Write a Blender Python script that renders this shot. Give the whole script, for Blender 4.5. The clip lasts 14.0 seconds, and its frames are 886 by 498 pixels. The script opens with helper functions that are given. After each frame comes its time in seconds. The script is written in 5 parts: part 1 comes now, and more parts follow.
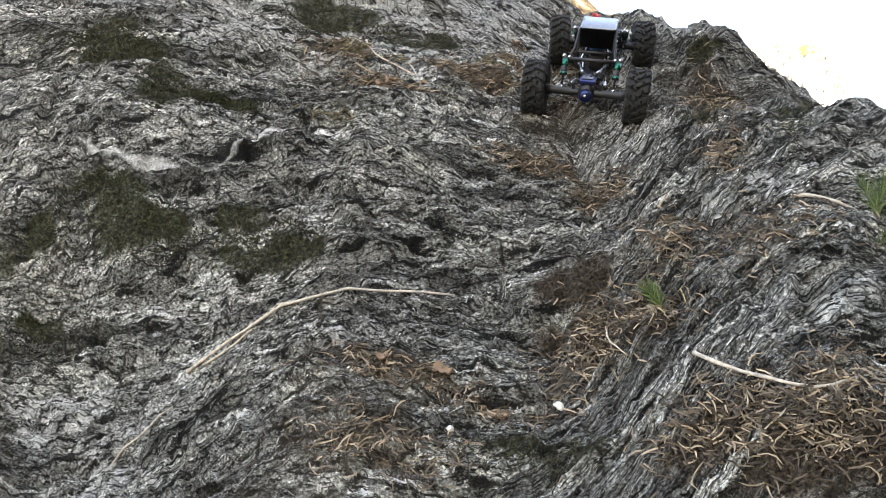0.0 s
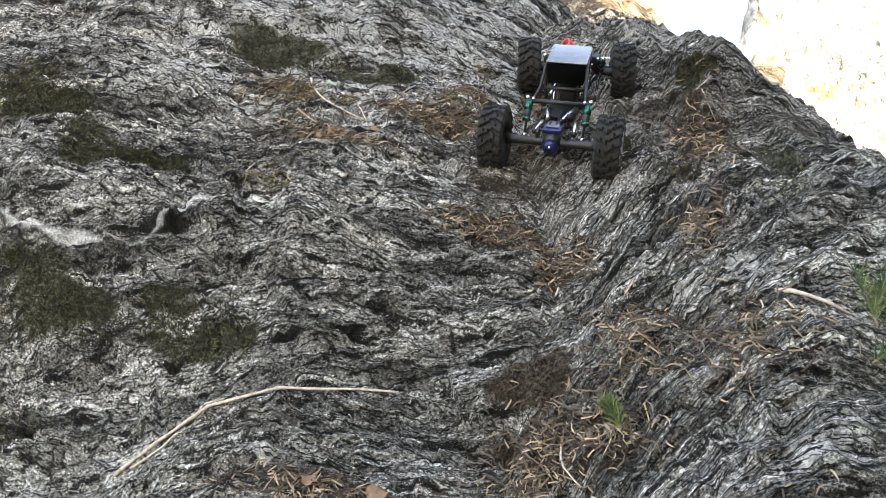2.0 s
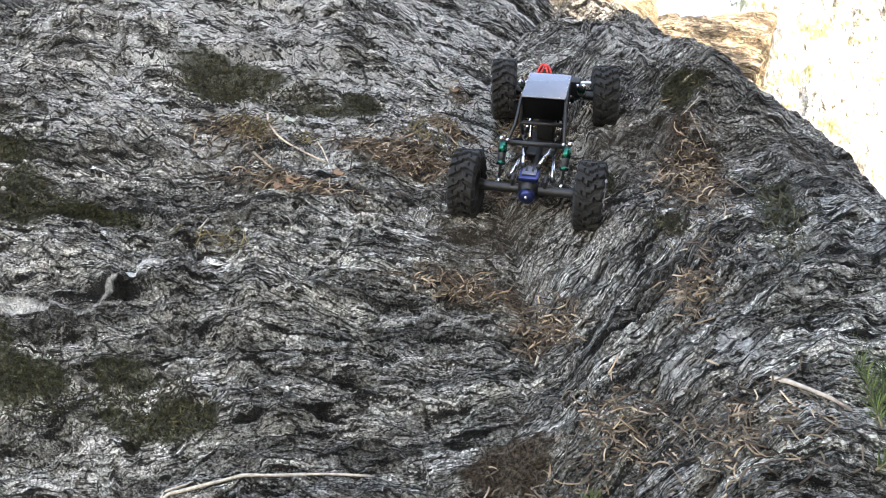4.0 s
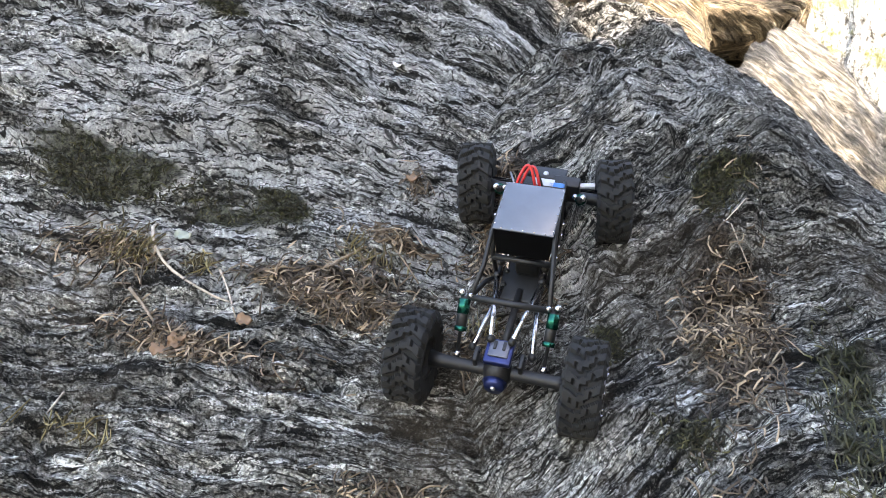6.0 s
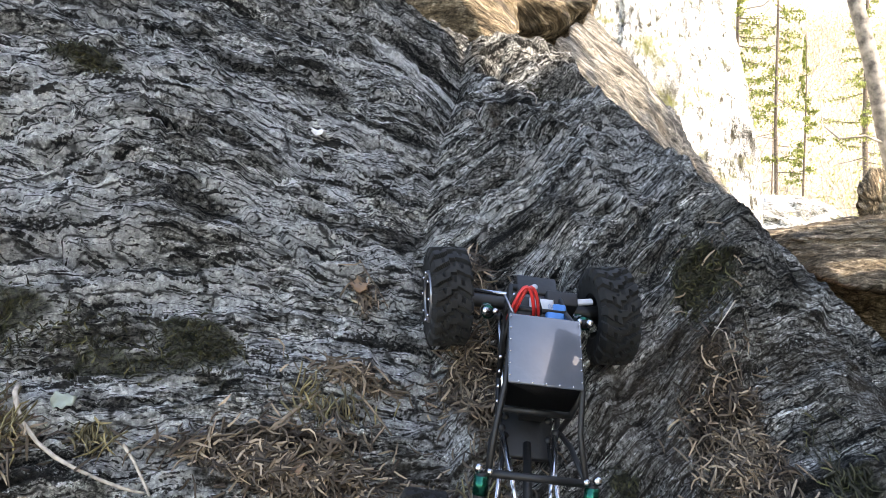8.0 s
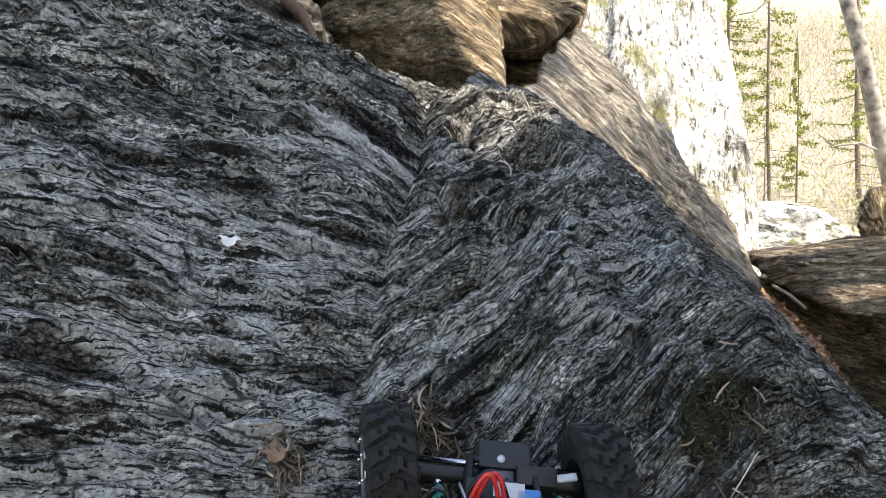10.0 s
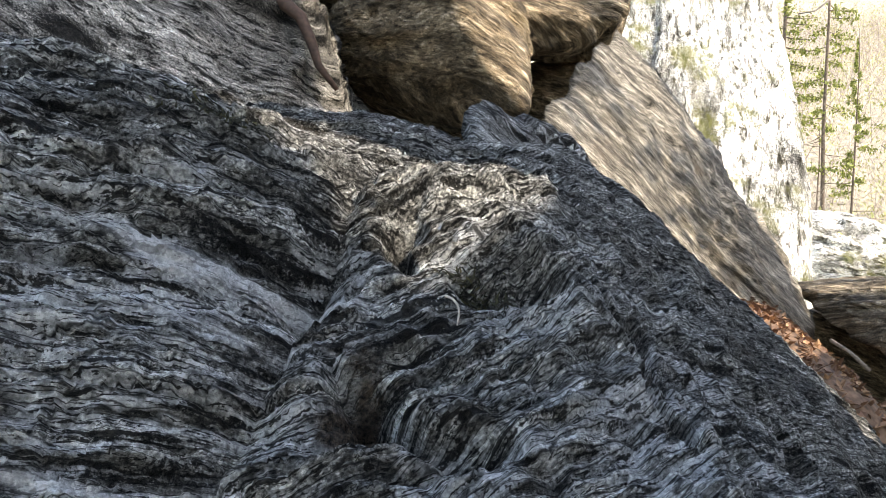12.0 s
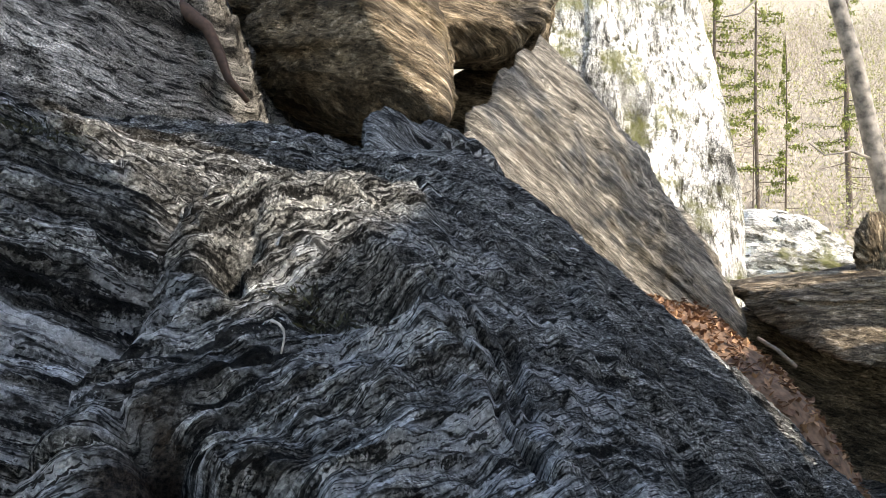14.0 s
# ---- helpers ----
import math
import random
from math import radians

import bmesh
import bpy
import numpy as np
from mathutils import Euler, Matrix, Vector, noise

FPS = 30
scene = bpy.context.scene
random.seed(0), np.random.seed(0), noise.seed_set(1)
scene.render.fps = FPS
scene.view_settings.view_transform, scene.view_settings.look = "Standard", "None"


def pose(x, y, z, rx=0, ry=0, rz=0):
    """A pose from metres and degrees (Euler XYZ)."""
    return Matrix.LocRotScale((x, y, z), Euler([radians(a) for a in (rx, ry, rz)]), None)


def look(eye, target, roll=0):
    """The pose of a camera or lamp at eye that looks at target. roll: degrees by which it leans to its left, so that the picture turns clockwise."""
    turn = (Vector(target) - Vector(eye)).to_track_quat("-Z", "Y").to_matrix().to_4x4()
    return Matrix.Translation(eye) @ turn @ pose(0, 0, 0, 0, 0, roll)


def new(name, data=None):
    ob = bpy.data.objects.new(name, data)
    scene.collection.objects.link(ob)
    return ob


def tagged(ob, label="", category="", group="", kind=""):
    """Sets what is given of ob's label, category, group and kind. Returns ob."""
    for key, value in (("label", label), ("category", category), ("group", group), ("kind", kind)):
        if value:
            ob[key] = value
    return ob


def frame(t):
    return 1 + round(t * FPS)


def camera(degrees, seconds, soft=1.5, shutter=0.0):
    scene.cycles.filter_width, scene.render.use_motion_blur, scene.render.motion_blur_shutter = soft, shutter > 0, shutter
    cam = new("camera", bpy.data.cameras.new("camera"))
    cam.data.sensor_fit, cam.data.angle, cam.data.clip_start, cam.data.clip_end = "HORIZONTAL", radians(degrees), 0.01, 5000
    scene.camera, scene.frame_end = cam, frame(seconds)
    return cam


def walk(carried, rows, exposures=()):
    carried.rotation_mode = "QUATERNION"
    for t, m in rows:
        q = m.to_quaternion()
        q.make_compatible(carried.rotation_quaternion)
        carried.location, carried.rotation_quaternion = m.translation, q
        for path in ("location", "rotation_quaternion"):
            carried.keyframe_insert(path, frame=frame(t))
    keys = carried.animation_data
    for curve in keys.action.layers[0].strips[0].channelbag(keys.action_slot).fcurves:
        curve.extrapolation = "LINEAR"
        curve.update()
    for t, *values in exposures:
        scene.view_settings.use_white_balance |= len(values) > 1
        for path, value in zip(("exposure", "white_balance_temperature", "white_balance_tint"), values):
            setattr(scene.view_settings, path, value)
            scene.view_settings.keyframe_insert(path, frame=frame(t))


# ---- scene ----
cam = camera(58.6, 14.0, soft=0.85)
PATH = (  # seconds, place, yaw to the left, pitch up, roll
    (0, -0.061, -1.503, -1.629, 15.74, 18.35, 5.46),
    (0.5, -0.004, -1.514, -1.495, 16.80, 16.09, 5.21),
    (1, -0.009, -1.515, -1.417, 16.04, 14.89, 4.48),
    (1.5, -0.017, -1.471, -1.380, 15.61, 14.59, 4.01),
    (2, 0.050, -1.373, -1.301, 17.80, 13.78, 4.40),
    (2.2, 0.092, -1.332, -1.258, 19.03, 13.20, 4.61),
    (4.3, 0.036, -1.295, -1.009, 16.62, 8.71, 2.11),
    (4.5, 0.014, -1.220, -0.971, 16.43, 8.38, 2.09),
    (5, 0.115, -0.987, -0.811, 19.62, 6.46, 2.30),
    (5.5, 0.185, -0.959, -0.649, 21.28, 3.08, 2.66),
    (6, 0.038, -0.919, -0.585, 18.19, 2.00, 2.76),
    (6.5, -0.228, -0.800, -0.540, 9.11, 1.61, 1.84),
    (7, -0.276, -0.778, -0.470, 4.92, 0.32, 1.01),
    (7.2, -0.273, -0.773, -0.435, 3.93, -0.34, 0.81),
    (9.3, -0.300, -0.660, -0.310, 0.57, -0.21, 0.73),
    (9.5, -0.289, -0.638, -0.281, 0.73, -0.31, 0.63),
    (10, -0.235, -0.509, -0.214, 0.95, -0.20, 0.01),
    (10.5, -0.169, -0.309, -0.154, 1.28, -0.36, -0.00),
    (11, -0.122, -0.141, -0.072, 3.23, -0.66, 0.52),
    (11.5, -0.161, -0.057, -0.037, 3.65, -0.77, 1.26),
    (12, -0.112, -0.074, -0.013, 3.90, -1.05, 1.69),
    (12.5, -0.078, -0.044, -0.006, 2.88, -0.63, 0.87),
    (13, -0.022, 0.022, 0.002, 1.71, -0.40, -0.00),
    (13.5, 0.001, 0.014, -0.010, 0.65, -0.20, -0.45),
    (14, 0.001, 0.021, -0.010, 0.37, -0.20, -0.58),
)


def eye_pose(x, y, z, yaw, pitch, roll):
    a, b = radians(yaw), radians(pitch)
    ahead = Vector((-math.sin(a) * math.cos(b), math.cos(a) * math.cos(b), math.sin(b)))
    return look((x, y, z), Vector((x, y, z)) + ahead, roll)


walk(cam, [(row[0], eye_pose(*row[1:])) for row in PATH],
     ((0.0, 3.15, 8700, 15), (2.2, 3.25, 8600, 15), (4.5, 3.25, 8100, 16), (7.0, 3.0, 7800, 15), (9.5, 2.2, 7700, 13), (11.5, 2.15, 7600, 12), (14.0, 1.75, 7300, 12)))


# ---- world, sun, exposure ----
SUN_FROM = Vector((0.62, -0.42, 0.66)).normalized()
world = bpy.data.worlds.new("world")
scene.world = world
world.use_nodes = True
wn = world.node_tree.nodes
sky = wn.new("ShaderNodeTexSky")
sky.sky_type, sky.sun_disc = "NISHITA", False
sky.sun_elevation = math.asin(SUN_FROM.z)
sky.sun_rotation = math.atan2(SUN_FROM.x, SUN_FROM.y)
world.node_tree.links.new(sky.outputs[0], wn["Background"].inputs[0])
wn["Background"].inputs[1].default_value = 0.15
sun = new("sun", bpy.data.lights.new("sun", "SUN"))
sun.data.energy, sun.data.angle, sun.data.color = 2.1, radians(0.5), (1.0, 0.95, 0.87)
sun.matrix_world = look(SUN_FROM * 30, (0, 0, 0))


# ---- noise on arrays ----
def lattice(i, j, k, seed):
    n = (i * 374761393 + j * 668265263 + k * 2147483647 + seed * 1274126177) & 0xFFFFFFFF
    n = ((n ^ (n >> 13)) * 1274126177) & 0xFFFFFFFF
    return ((n ^ (n >> 16)) & 0xFFFF) / 32767.5 - 1.0


def vnoise(p, seed=0):
    """Smooth value noise in -1..1 at the rows of p."""
    p = np.asarray(p, float)
    c = np.floor(p).astype(np.int64)
    f = p - c
    f = f * f * (3 - 2 * f)
    total = 0.0
    for a in (0, 1):
        for b in (0, 1):
            for d in (0, 1):
                w = (f[:, 0] if a else 1 - f[:, 0]) * (f[:, 1] if b else 1 - f[:, 1]) * (f[:, 2] if d else 1 - f[:, 2])
                total = total + w * lattice(c[:, 0] + a, c[:, 1] + b, c[:, 2] + d, seed)
    return total


def fbm(p, octaves=4, seed=0):
    return sum(vnoise(p * 2.03**n + 7.3 * n, seed + n) * 0.5**n for n in range(octaves))


def plates(v, u, rows, long, seed):
    """Broken plates: each layer of u falls into lengths of v, each with a height of its own in -1..1."""
    row = np.floor(u * rows).astype(np.int64)
    cell = np.floor(v / long + 3 * lattice(row, row * 0, row * 0, seed)).astype(np.int64)
    return lattice(row, cell, row * 0, seed + 1)


def softplus(v, w):
    return w * np.log1p(np.exp(np.clip(v / w, -40, 40)))


def bell(x, s, cx, cs, wx, ws):
    return np.exp(-(((x - cx) / wx) ** 2) - ((s - cs) / ws) ** 2)


# ---- materials ----
def nodes_of(name):
    m = bpy.data.materials.new(name)
    m.use_nodes = True
    t = m.node_tree
    return m, t.nodes, t.links, t.nodes["Principled BSDF"]


def ramp(nodes, stops):
    r = nodes.new("ShaderNodeValToRGB")
    while len(r.color_ramp.elements) < len(stops):
        r.color_ramp.elements.new(0.5)
    for e, (at, c) in zip(r.color_ramp.elements, stops):
        e.position, e.color = at, (*c, 1)
    return r


def textured(nodes, links, kind, vector, **inputs):
    n = nodes.new(kind)
    links.new(vector, n.inputs["Vector"])
    for key, value in inputs.items():
        n.inputs[key.replace("_", " ")].default_value = value
    return n


def mixed(nodes, links, factor, a, b, blend="MIX"):
    m = nodes.new("ShaderNodeMix")
    m.data_type, m.blend_type = "RGBA", blend
    for value, socket in ((factor, m.inputs[0]), (a, m.inputs[6]), (b, m.inputs[7])):
        if isinstance(value, (int, float)):
            socket.default_value = value
        elif isinstance(value, tuple):
            socket.default_value = (*value, 1)
        else:
            links.new(value, socket)
    return m.outputs[2]


def plain(name, colour, rough=0.6, metal=0.0, grain=0.0, size=60.0, coat=0.0):
    """One colour with fine mottling and relief."""
    m, nodes, links, b = nodes_of(name)
    b.inputs["Roughness"].default_value, b.inputs["Metallic"].default_value = rough, metal
    b.inputs["Coat Weight"].default_value = coat
    if grain:
        co = nodes.new("ShaderNodeTexCoord").outputs["Object"]
        n = textured(nodes, links, "ShaderNodeTexNoise", co, Scale=size, Detail=6.0)
        lo, hi = tuple(c * (1 - grain) for c in colour), tuple(min(1, c * (1 + grain)) for c in colour)
        links.new(ramp(nodes, ((0.3, lo), (0.7, hi))).outputs[0], b.inputs["Base Color"])
        links.new(nodes[-1].outputs[0], b.inputs["Base Color"])
        links.new(n.outputs[0], nodes[-1].inputs[0])
        bump = nodes.new("ShaderNodeBump")
        bump.inputs["Strength"].default_value, bump.inputs["Distance"].default_value = 0.3, 0.2 / size
        links.new(n.outputs[0], bump.inputs["Height"])
        links.new(bump.outputs[0], b.inputs["Normal"])
    else:
        b.inputs["Base Color"].default_value = (*colour, 1)
    return m


def stone(name, dark, mid, pale, moss=(0.05, 0.05, 0.02), moss_at=0.72, fine=1.0, relief=0.012, stain=(0.15, 0.12, 0.09), stain_at=0.66, stretch=5.0, crack_shade=0.25, dash_shade=1.0):
    """Flaky schist: the UV map runs along and across the layers, in metres. Shade of cracks and flakes is put into the
    colour.
    """
    m, nodes, links, b = nodes_of(name)
    uv = nodes.new("ShaderNodeTexCoord").outputs["UV"]
    ob = nodes.new("ShaderNodeTexCoord").outputs["Object"]
    wander = textured(nodes, links, "ShaderNodeTexNoise", ob, Scale=24.0 * fine, Detail=5.0, Roughness=0.7)
    shift = nodes.new("ShaderNodeVectorMath")
    shift.operation = "MULTIPLY_ADD"
    links.new(wander.outputs["Color"], shift.inputs[0])
    shift.inputs[1].default_value = (0.035 / fine, 0.0028 / fine, 0)
    links.new(uv, shift.inputs[2])

    def along(sx):
        mp = nodes.new("ShaderNodeMapping")
        mp.inputs["Scale"].default_value = (sx * fine, sx * stretch * fine, 1)
        links.new(shift.outputs[0], mp.inputs["Vector"])
        return mp.outputs[0]

    def graded(source, *stops):
        r = ramp(nodes, [(at, (v, v, v)) for at, v in stops])
        links.new(source, r.inputs[0])
        return r.outputs[0]

    layers = textured(nodes, links, "ShaderNodeTexNoise", along(16), Scale=1.0, Detail=9.0, Roughness=0.8)
    bands = textured(nodes, links, "ShaderNodeTexNoise", along(2.2), Scale=1.0, Detail=6.0, Roughness=0.6)
    jolt = textured(nodes, links, "ShaderNodeTexNoise", ob, Scale=75.0 * fine, Detail=3.0, Roughness=0.6)
    rough_way = nodes.new("ShaderNodeVectorMath")
    rough_way.operation = "MULTIPLY_ADD"
    links.new(jolt.outputs["Color"], rough_way.inputs[0])
    rough_way.inputs[1].default_value = (0.02 / fine, 0.0018 / fine, 0)
    links.new(shift.outputs[0], rough_way.inputs[2])

    def chips(size, feature="F1", squash=1.0):
        mp = nodes.new("ShaderNodeMapping")
        mp.inputs["Scale"].default_value = (size * fine, size * stretch * squash * fine, 1)
        links.new(rough_way.outputs[0], mp.inputs["Vector"])
        vor = textured(nodes, links, "ShaderNodeTexVoronoi", mp.outputs[0], Scale=1.0, Randomness=1.0)
        vor.voronoi_dimensions, vor.feature = "2D", feature
        return vor

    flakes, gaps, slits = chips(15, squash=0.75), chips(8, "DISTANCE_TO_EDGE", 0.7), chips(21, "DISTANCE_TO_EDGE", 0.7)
    grit = textured(nodes, links, "ShaderNodeTexNoise", ob, Scale=230.0 * fine, Detail=4.0, Roughness=0.7)
    # dark dashes along the layers put the shade of flakes and crevices into colour
    dashes = None
    for size, deep in ((3.0, 0.335), (8.0, 0.36), (26.0, 0.375), (58.0, 0.365)):
        mp = nodes.new("ShaderNodeMapping")
        mp.inputs["Scale"].default_value = (size * fine, size * stretch * fine, 1)
        links.new(rough_way.outputs[0], mp.inputs["Vector"])
        n = textured(nodes, links, "ShaderNodeTexNoise", mp.outputs[0], Scale=1.0, Detail=2.0, Roughness=0.5)
        gritty = nodes.new("ShaderNodeMath")
        gritty.operation = "MULTIPLY_ADD"
        links.new(grit.outputs[0], gritty.inputs[0])
        gritty.inputs[1].default_value = 0.38
        links.new(n.outputs[0], gritty.inputs[2])
        d = graded(gritty.outputs[0], (deep + 0.178, 0.0), (deep + 0.225, 1.0))
        dashes = d if dashes is None else mixed(nodes, links, 1.0, dashes, d, "MULTIPLY")
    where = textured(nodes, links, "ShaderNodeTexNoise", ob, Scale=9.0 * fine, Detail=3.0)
    blot = textured(nodes, links, "ShaderNodeTexNoise", ob, Scale=4.5 * fine, Detail=8.0, Roughness=0.7)
    blot2 = textured(nodes, links, "ShaderNodeTexNoise", ob, Scale=2.3 * fine, Detail=8.0, Roughness=0.68)
    speck = textured(nodes, links, "ShaderNodeTexNoise", ob, Scale=170.0 * fine, Detail=5.0, Roughness=0.75)
    grains = ramp(nodes, ((0.41, dark), (0.47, mid), (0.53, mid), (0.585, pale)))
    links.new(layers.outputs[0], grains.inputs[0])
    c = mixed(nodes, links, 1.0, grains.outputs[0], graded(bands.outputs[0], (0.38, 0.42), (0.5, 0.95), (0.6, 1.7)), "MULTIPLY")
    tone = nodes.new("ShaderNodeSeparateColor")
    links.new(flakes.outputs["Color"], tone.inputs[0])
    c = mixed(nodes, links, 0.55, c, graded(tone.outputs[0], (0.0, 0.35), (0.5, 1.0), (1.0, 1.7)), "MULTIPLY")
    spk = graded(speck.outputs[0], (0.38, 0.12), (0.5, 1.0), (0.60, 2.3))
    c = mixed(nodes, links, 0.85, c, spk, "MULTIPLY")
    cover = nodes.new("ShaderNodeAttribute")
    cover.attribute_name = "cover"
    quartz = nodes.new("ShaderNodeAttribute")
    quartz.attribute_name = "seam"
    parts = nodes.new("ShaderNodeSeparateColor")
    links.new(cover.outputs["Color"], parts.inputs[0])
    white = mixed(nodes, links, 0.35, (0.82, 0.835, 0.83), spk, "MULTIPLY")
    white = mixed(nodes, links, 0.45, white, graded(tone.outputs[0], (0.0, 0.35), (0.5, 0.95), (1.0, 1.15)), "MULTIPLY")
    c = mixed(nodes, links, parts.outputs[1], c, white)
    # crack shade put into the colour; the same lines drive the bump
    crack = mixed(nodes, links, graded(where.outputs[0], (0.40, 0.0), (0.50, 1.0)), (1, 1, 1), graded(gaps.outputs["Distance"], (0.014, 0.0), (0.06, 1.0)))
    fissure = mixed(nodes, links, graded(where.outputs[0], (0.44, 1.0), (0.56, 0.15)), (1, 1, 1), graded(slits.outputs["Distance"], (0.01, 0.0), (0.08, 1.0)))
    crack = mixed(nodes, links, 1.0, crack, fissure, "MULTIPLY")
    c = mixed(nodes, links, crack_shade, c, crack, "MULTIPLY")
    c = mixed(nodes, links, 0.95 * dash_shade, c, mixed(nodes, links, 1.0, dashes, (0.02, 0.018, 0.016), "LIGHTEN"), "MULTIPLY")
    seam = mixed(nodes, links, 0.5, mixed(nodes, links, 0.3, (0.86, 0.87, 0.865), spk, "MULTIPLY"), dashes, "MULTIPLY")
    c = mixed(nodes, links, quartz.outputs["Fac"], c, seam)
    c = mixed(nodes, links, graded(blot2.outputs[0], (stain_at - 0.1, 0.0), (stain_at + 0.12, 0.7)), c, stain)
    c = mixed(nodes, links, graded(blot.outputs[0], (moss_at - 0.05, 0.0), (moss_at + 0.05, 0.8)), c, moss)
    earth = mixed(nodes, links, graded(speck.outputs[0], (0.4, 0.0), (0.62, 1.0)), (0.012, 0.009, 0.007), (0.15, 0.115, 0.085))
    c = mixed(nodes, links, parts.outputs[2], c, earth)
    green = mixed(nodes, links, graded(speck.outputs[0], (0.42, 0.0), (0.66, 1.0)), (0.006, 0.007, 0.0035), (0.085, 0.092, 0.035))
    c = mixed(nodes, links, parts.outputs[0], c, green)
    links.new(c, b.inputs["Base Color"])
    b.inputs["Roughness"].default_value = 0.8
    b.inputs["Specular IOR Level"].default_value = 0.15
    last = None
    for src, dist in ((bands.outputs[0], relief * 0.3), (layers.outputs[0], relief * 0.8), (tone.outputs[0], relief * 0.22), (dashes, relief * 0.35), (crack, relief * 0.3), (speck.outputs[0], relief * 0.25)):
        bump = nodes.new("ShaderNodeBump")
        bump.inputs["Strength"].default_value, bump.inputs["Distance"].default_value = 1.0, abs(dist)
        bump.invert = dist < 0
        links.new(src, bump.inputs["Height"])
        if last:
            links.new(last.outputs[0], bump.inputs["Normal"])
        last = bump
    links.new(last.outputs[0], b.inputs["Normal"])
    return m


ROCK = stone("rock_shade", (0.075, 0.072, 0.065), (0.265, 0.264, 0.248), (0.58, 0.59, 0.575), relief=0.03, stretch=8.0, crack_shade=0.85)
SUNROCK = stone("rock_sunny", (0.06, 0.053, 0.042), (0.21, 0.19, 0.155), (0.37, 0.34, 0.28), fine=1.8, relief=0.008, stretch=6.0, dash_shade=0.5, crack_shade=0.4)
LICHEN = stone("rock_lichen", (0.10, 0.09, 0.06), (0.70, 0.69, 0.63), (0.88, 0.87, 0.83), moss=(0.16, 0.16, 0.05), moss_at=0.56, fine=0.45, relief=0.03, stretch=2.2, crack_shade=0.1, dash_shade=0.75, stain=(0.10, 0.09, 0.05), stain_at=0.6)
BROWN = stone("rock_brown", (0.035, 0.026, 0.017), (0.20, 0.155, 0.10), (0.44, 0.37, 0.27), fine=1.3, relief=0.012, stretch=3.5, dash_shade=0.4)
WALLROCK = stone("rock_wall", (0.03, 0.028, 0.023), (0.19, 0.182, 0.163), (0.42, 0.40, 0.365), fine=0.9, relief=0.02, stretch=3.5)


# ---- mesh helpers ----
def mesh_of(name, verts, faces, material, uv=None, smooth=True):
    me = bpy.data.meshes.new(name)
    me.from_pydata([tuple(v) for v in verts], [], [tuple(f) for f in faces])
    if uv is not None:
        layer = me.uv_layers.new(name="layers")
        loops = np.empty(len(me.loops), np.int32)
        me.loops.foreach_get("vertex_index", loops)
        layer.data.foreach_set("uv", np.asarray(uv, np.float32)[loops].ravel())
    me.polygons.foreach_set("use_smooth", [smooth] * len(me.polygons))
    me.materials.append(material)
    me.update()
    return me


def grid_faces(nx, ny):
    i = np.arange(nx * ny).reshape(ny, nx)
    return np.stack([i[:-1, :-1], i[:-1, 1:], i[1:, 1:], i[1:, :-1]], -1).reshape(-1, 4)


def rock(name, corners, material, grain=(0.3, 0, 1), detail=6, rough=1.0, round_off=0.06, seed=0, swell=1.0):
    """A boulder: the hull of its corners, edges worn round, split by layers that lie across the direction grain."""
    bm = bmesh.new()
    for c in corners:
        bm.verts.new(c)
    bmesh.ops.convex_hull(bm, input=bm.verts)
    mid = sum((Vector(c) for c in corners), Vector()) / len(corners)
    planes = [(np.array(f.normal), (f.verts[0].co - mid).dot(f.normal)) for f in bm.faces if f.calc_area() > 1e-6]
    bm.free()
    planes = [(n, d) if d > 0 else (-n, -d) for n, d in planes]
    ball = bmesh.new()
    bmesh.ops.create_icosphere(ball, subdivisions=detail, radius=1)
    way = np.array([v.co for v in ball.verts])
    faces = [[v.index for v in f.verts] for f in ball.faces]
    ball.free()
    inverse = np.stack([np.maximum(way @ n, 1e-3) / max(d, 1e-4) for n, d in planes], 1)
    power = 1.0 / round_off
    top = inverse.max(1)
    r = 1.0 / (top * ((inverse / top[:, None]) ** power).sum(1) ** (1 / power))
    p = way * r[:, None] + np.array(mid)
    g = np.array(Vector(grain).normalized())
    side = np.cross(g, (0.3, 1, 0.2))
    side /= np.linalg.norm(side)
    warp = 0.03 * fbm(p * 1.5, 3, seed) + 0.006 * fbm(p * 9, 2, seed + 5)
    u = p @ g + warp
    v = p @ side + 0.5 * warp
    w = p @ np.cross(g, side)
    size = r.mean()
    lay = np.stack([u * 12 / rough, v * 3.5, w * 3.5], 1)
    push = 0.06 * swell * size * fbm(p * 1.1 / size, 3, seed + 9)
    push += 0.016 * rough * fbm(lay, 5, seed + 20) + 0.02 * rough * np.abs(fbm(p * 7 / rough, 4, seed + 30))
    for rows, long, deep in ((6, 0.55, 0.030), (13, 0.3, 0.018), (30, 0.14, 0.009)):
        push += rough * deep * plates(v + 0.6 * w + 0.08 * fbm(p * 6, 2, seed + 2), u + 0.01 * fbm(p * 11, 2, seed + 3), rows / rough, long * rough, seed + rows)
    p = p + way * push[:, None]
    return new(name, mesh_of(name, p, faces, material, np.stack([v, u], 1)))


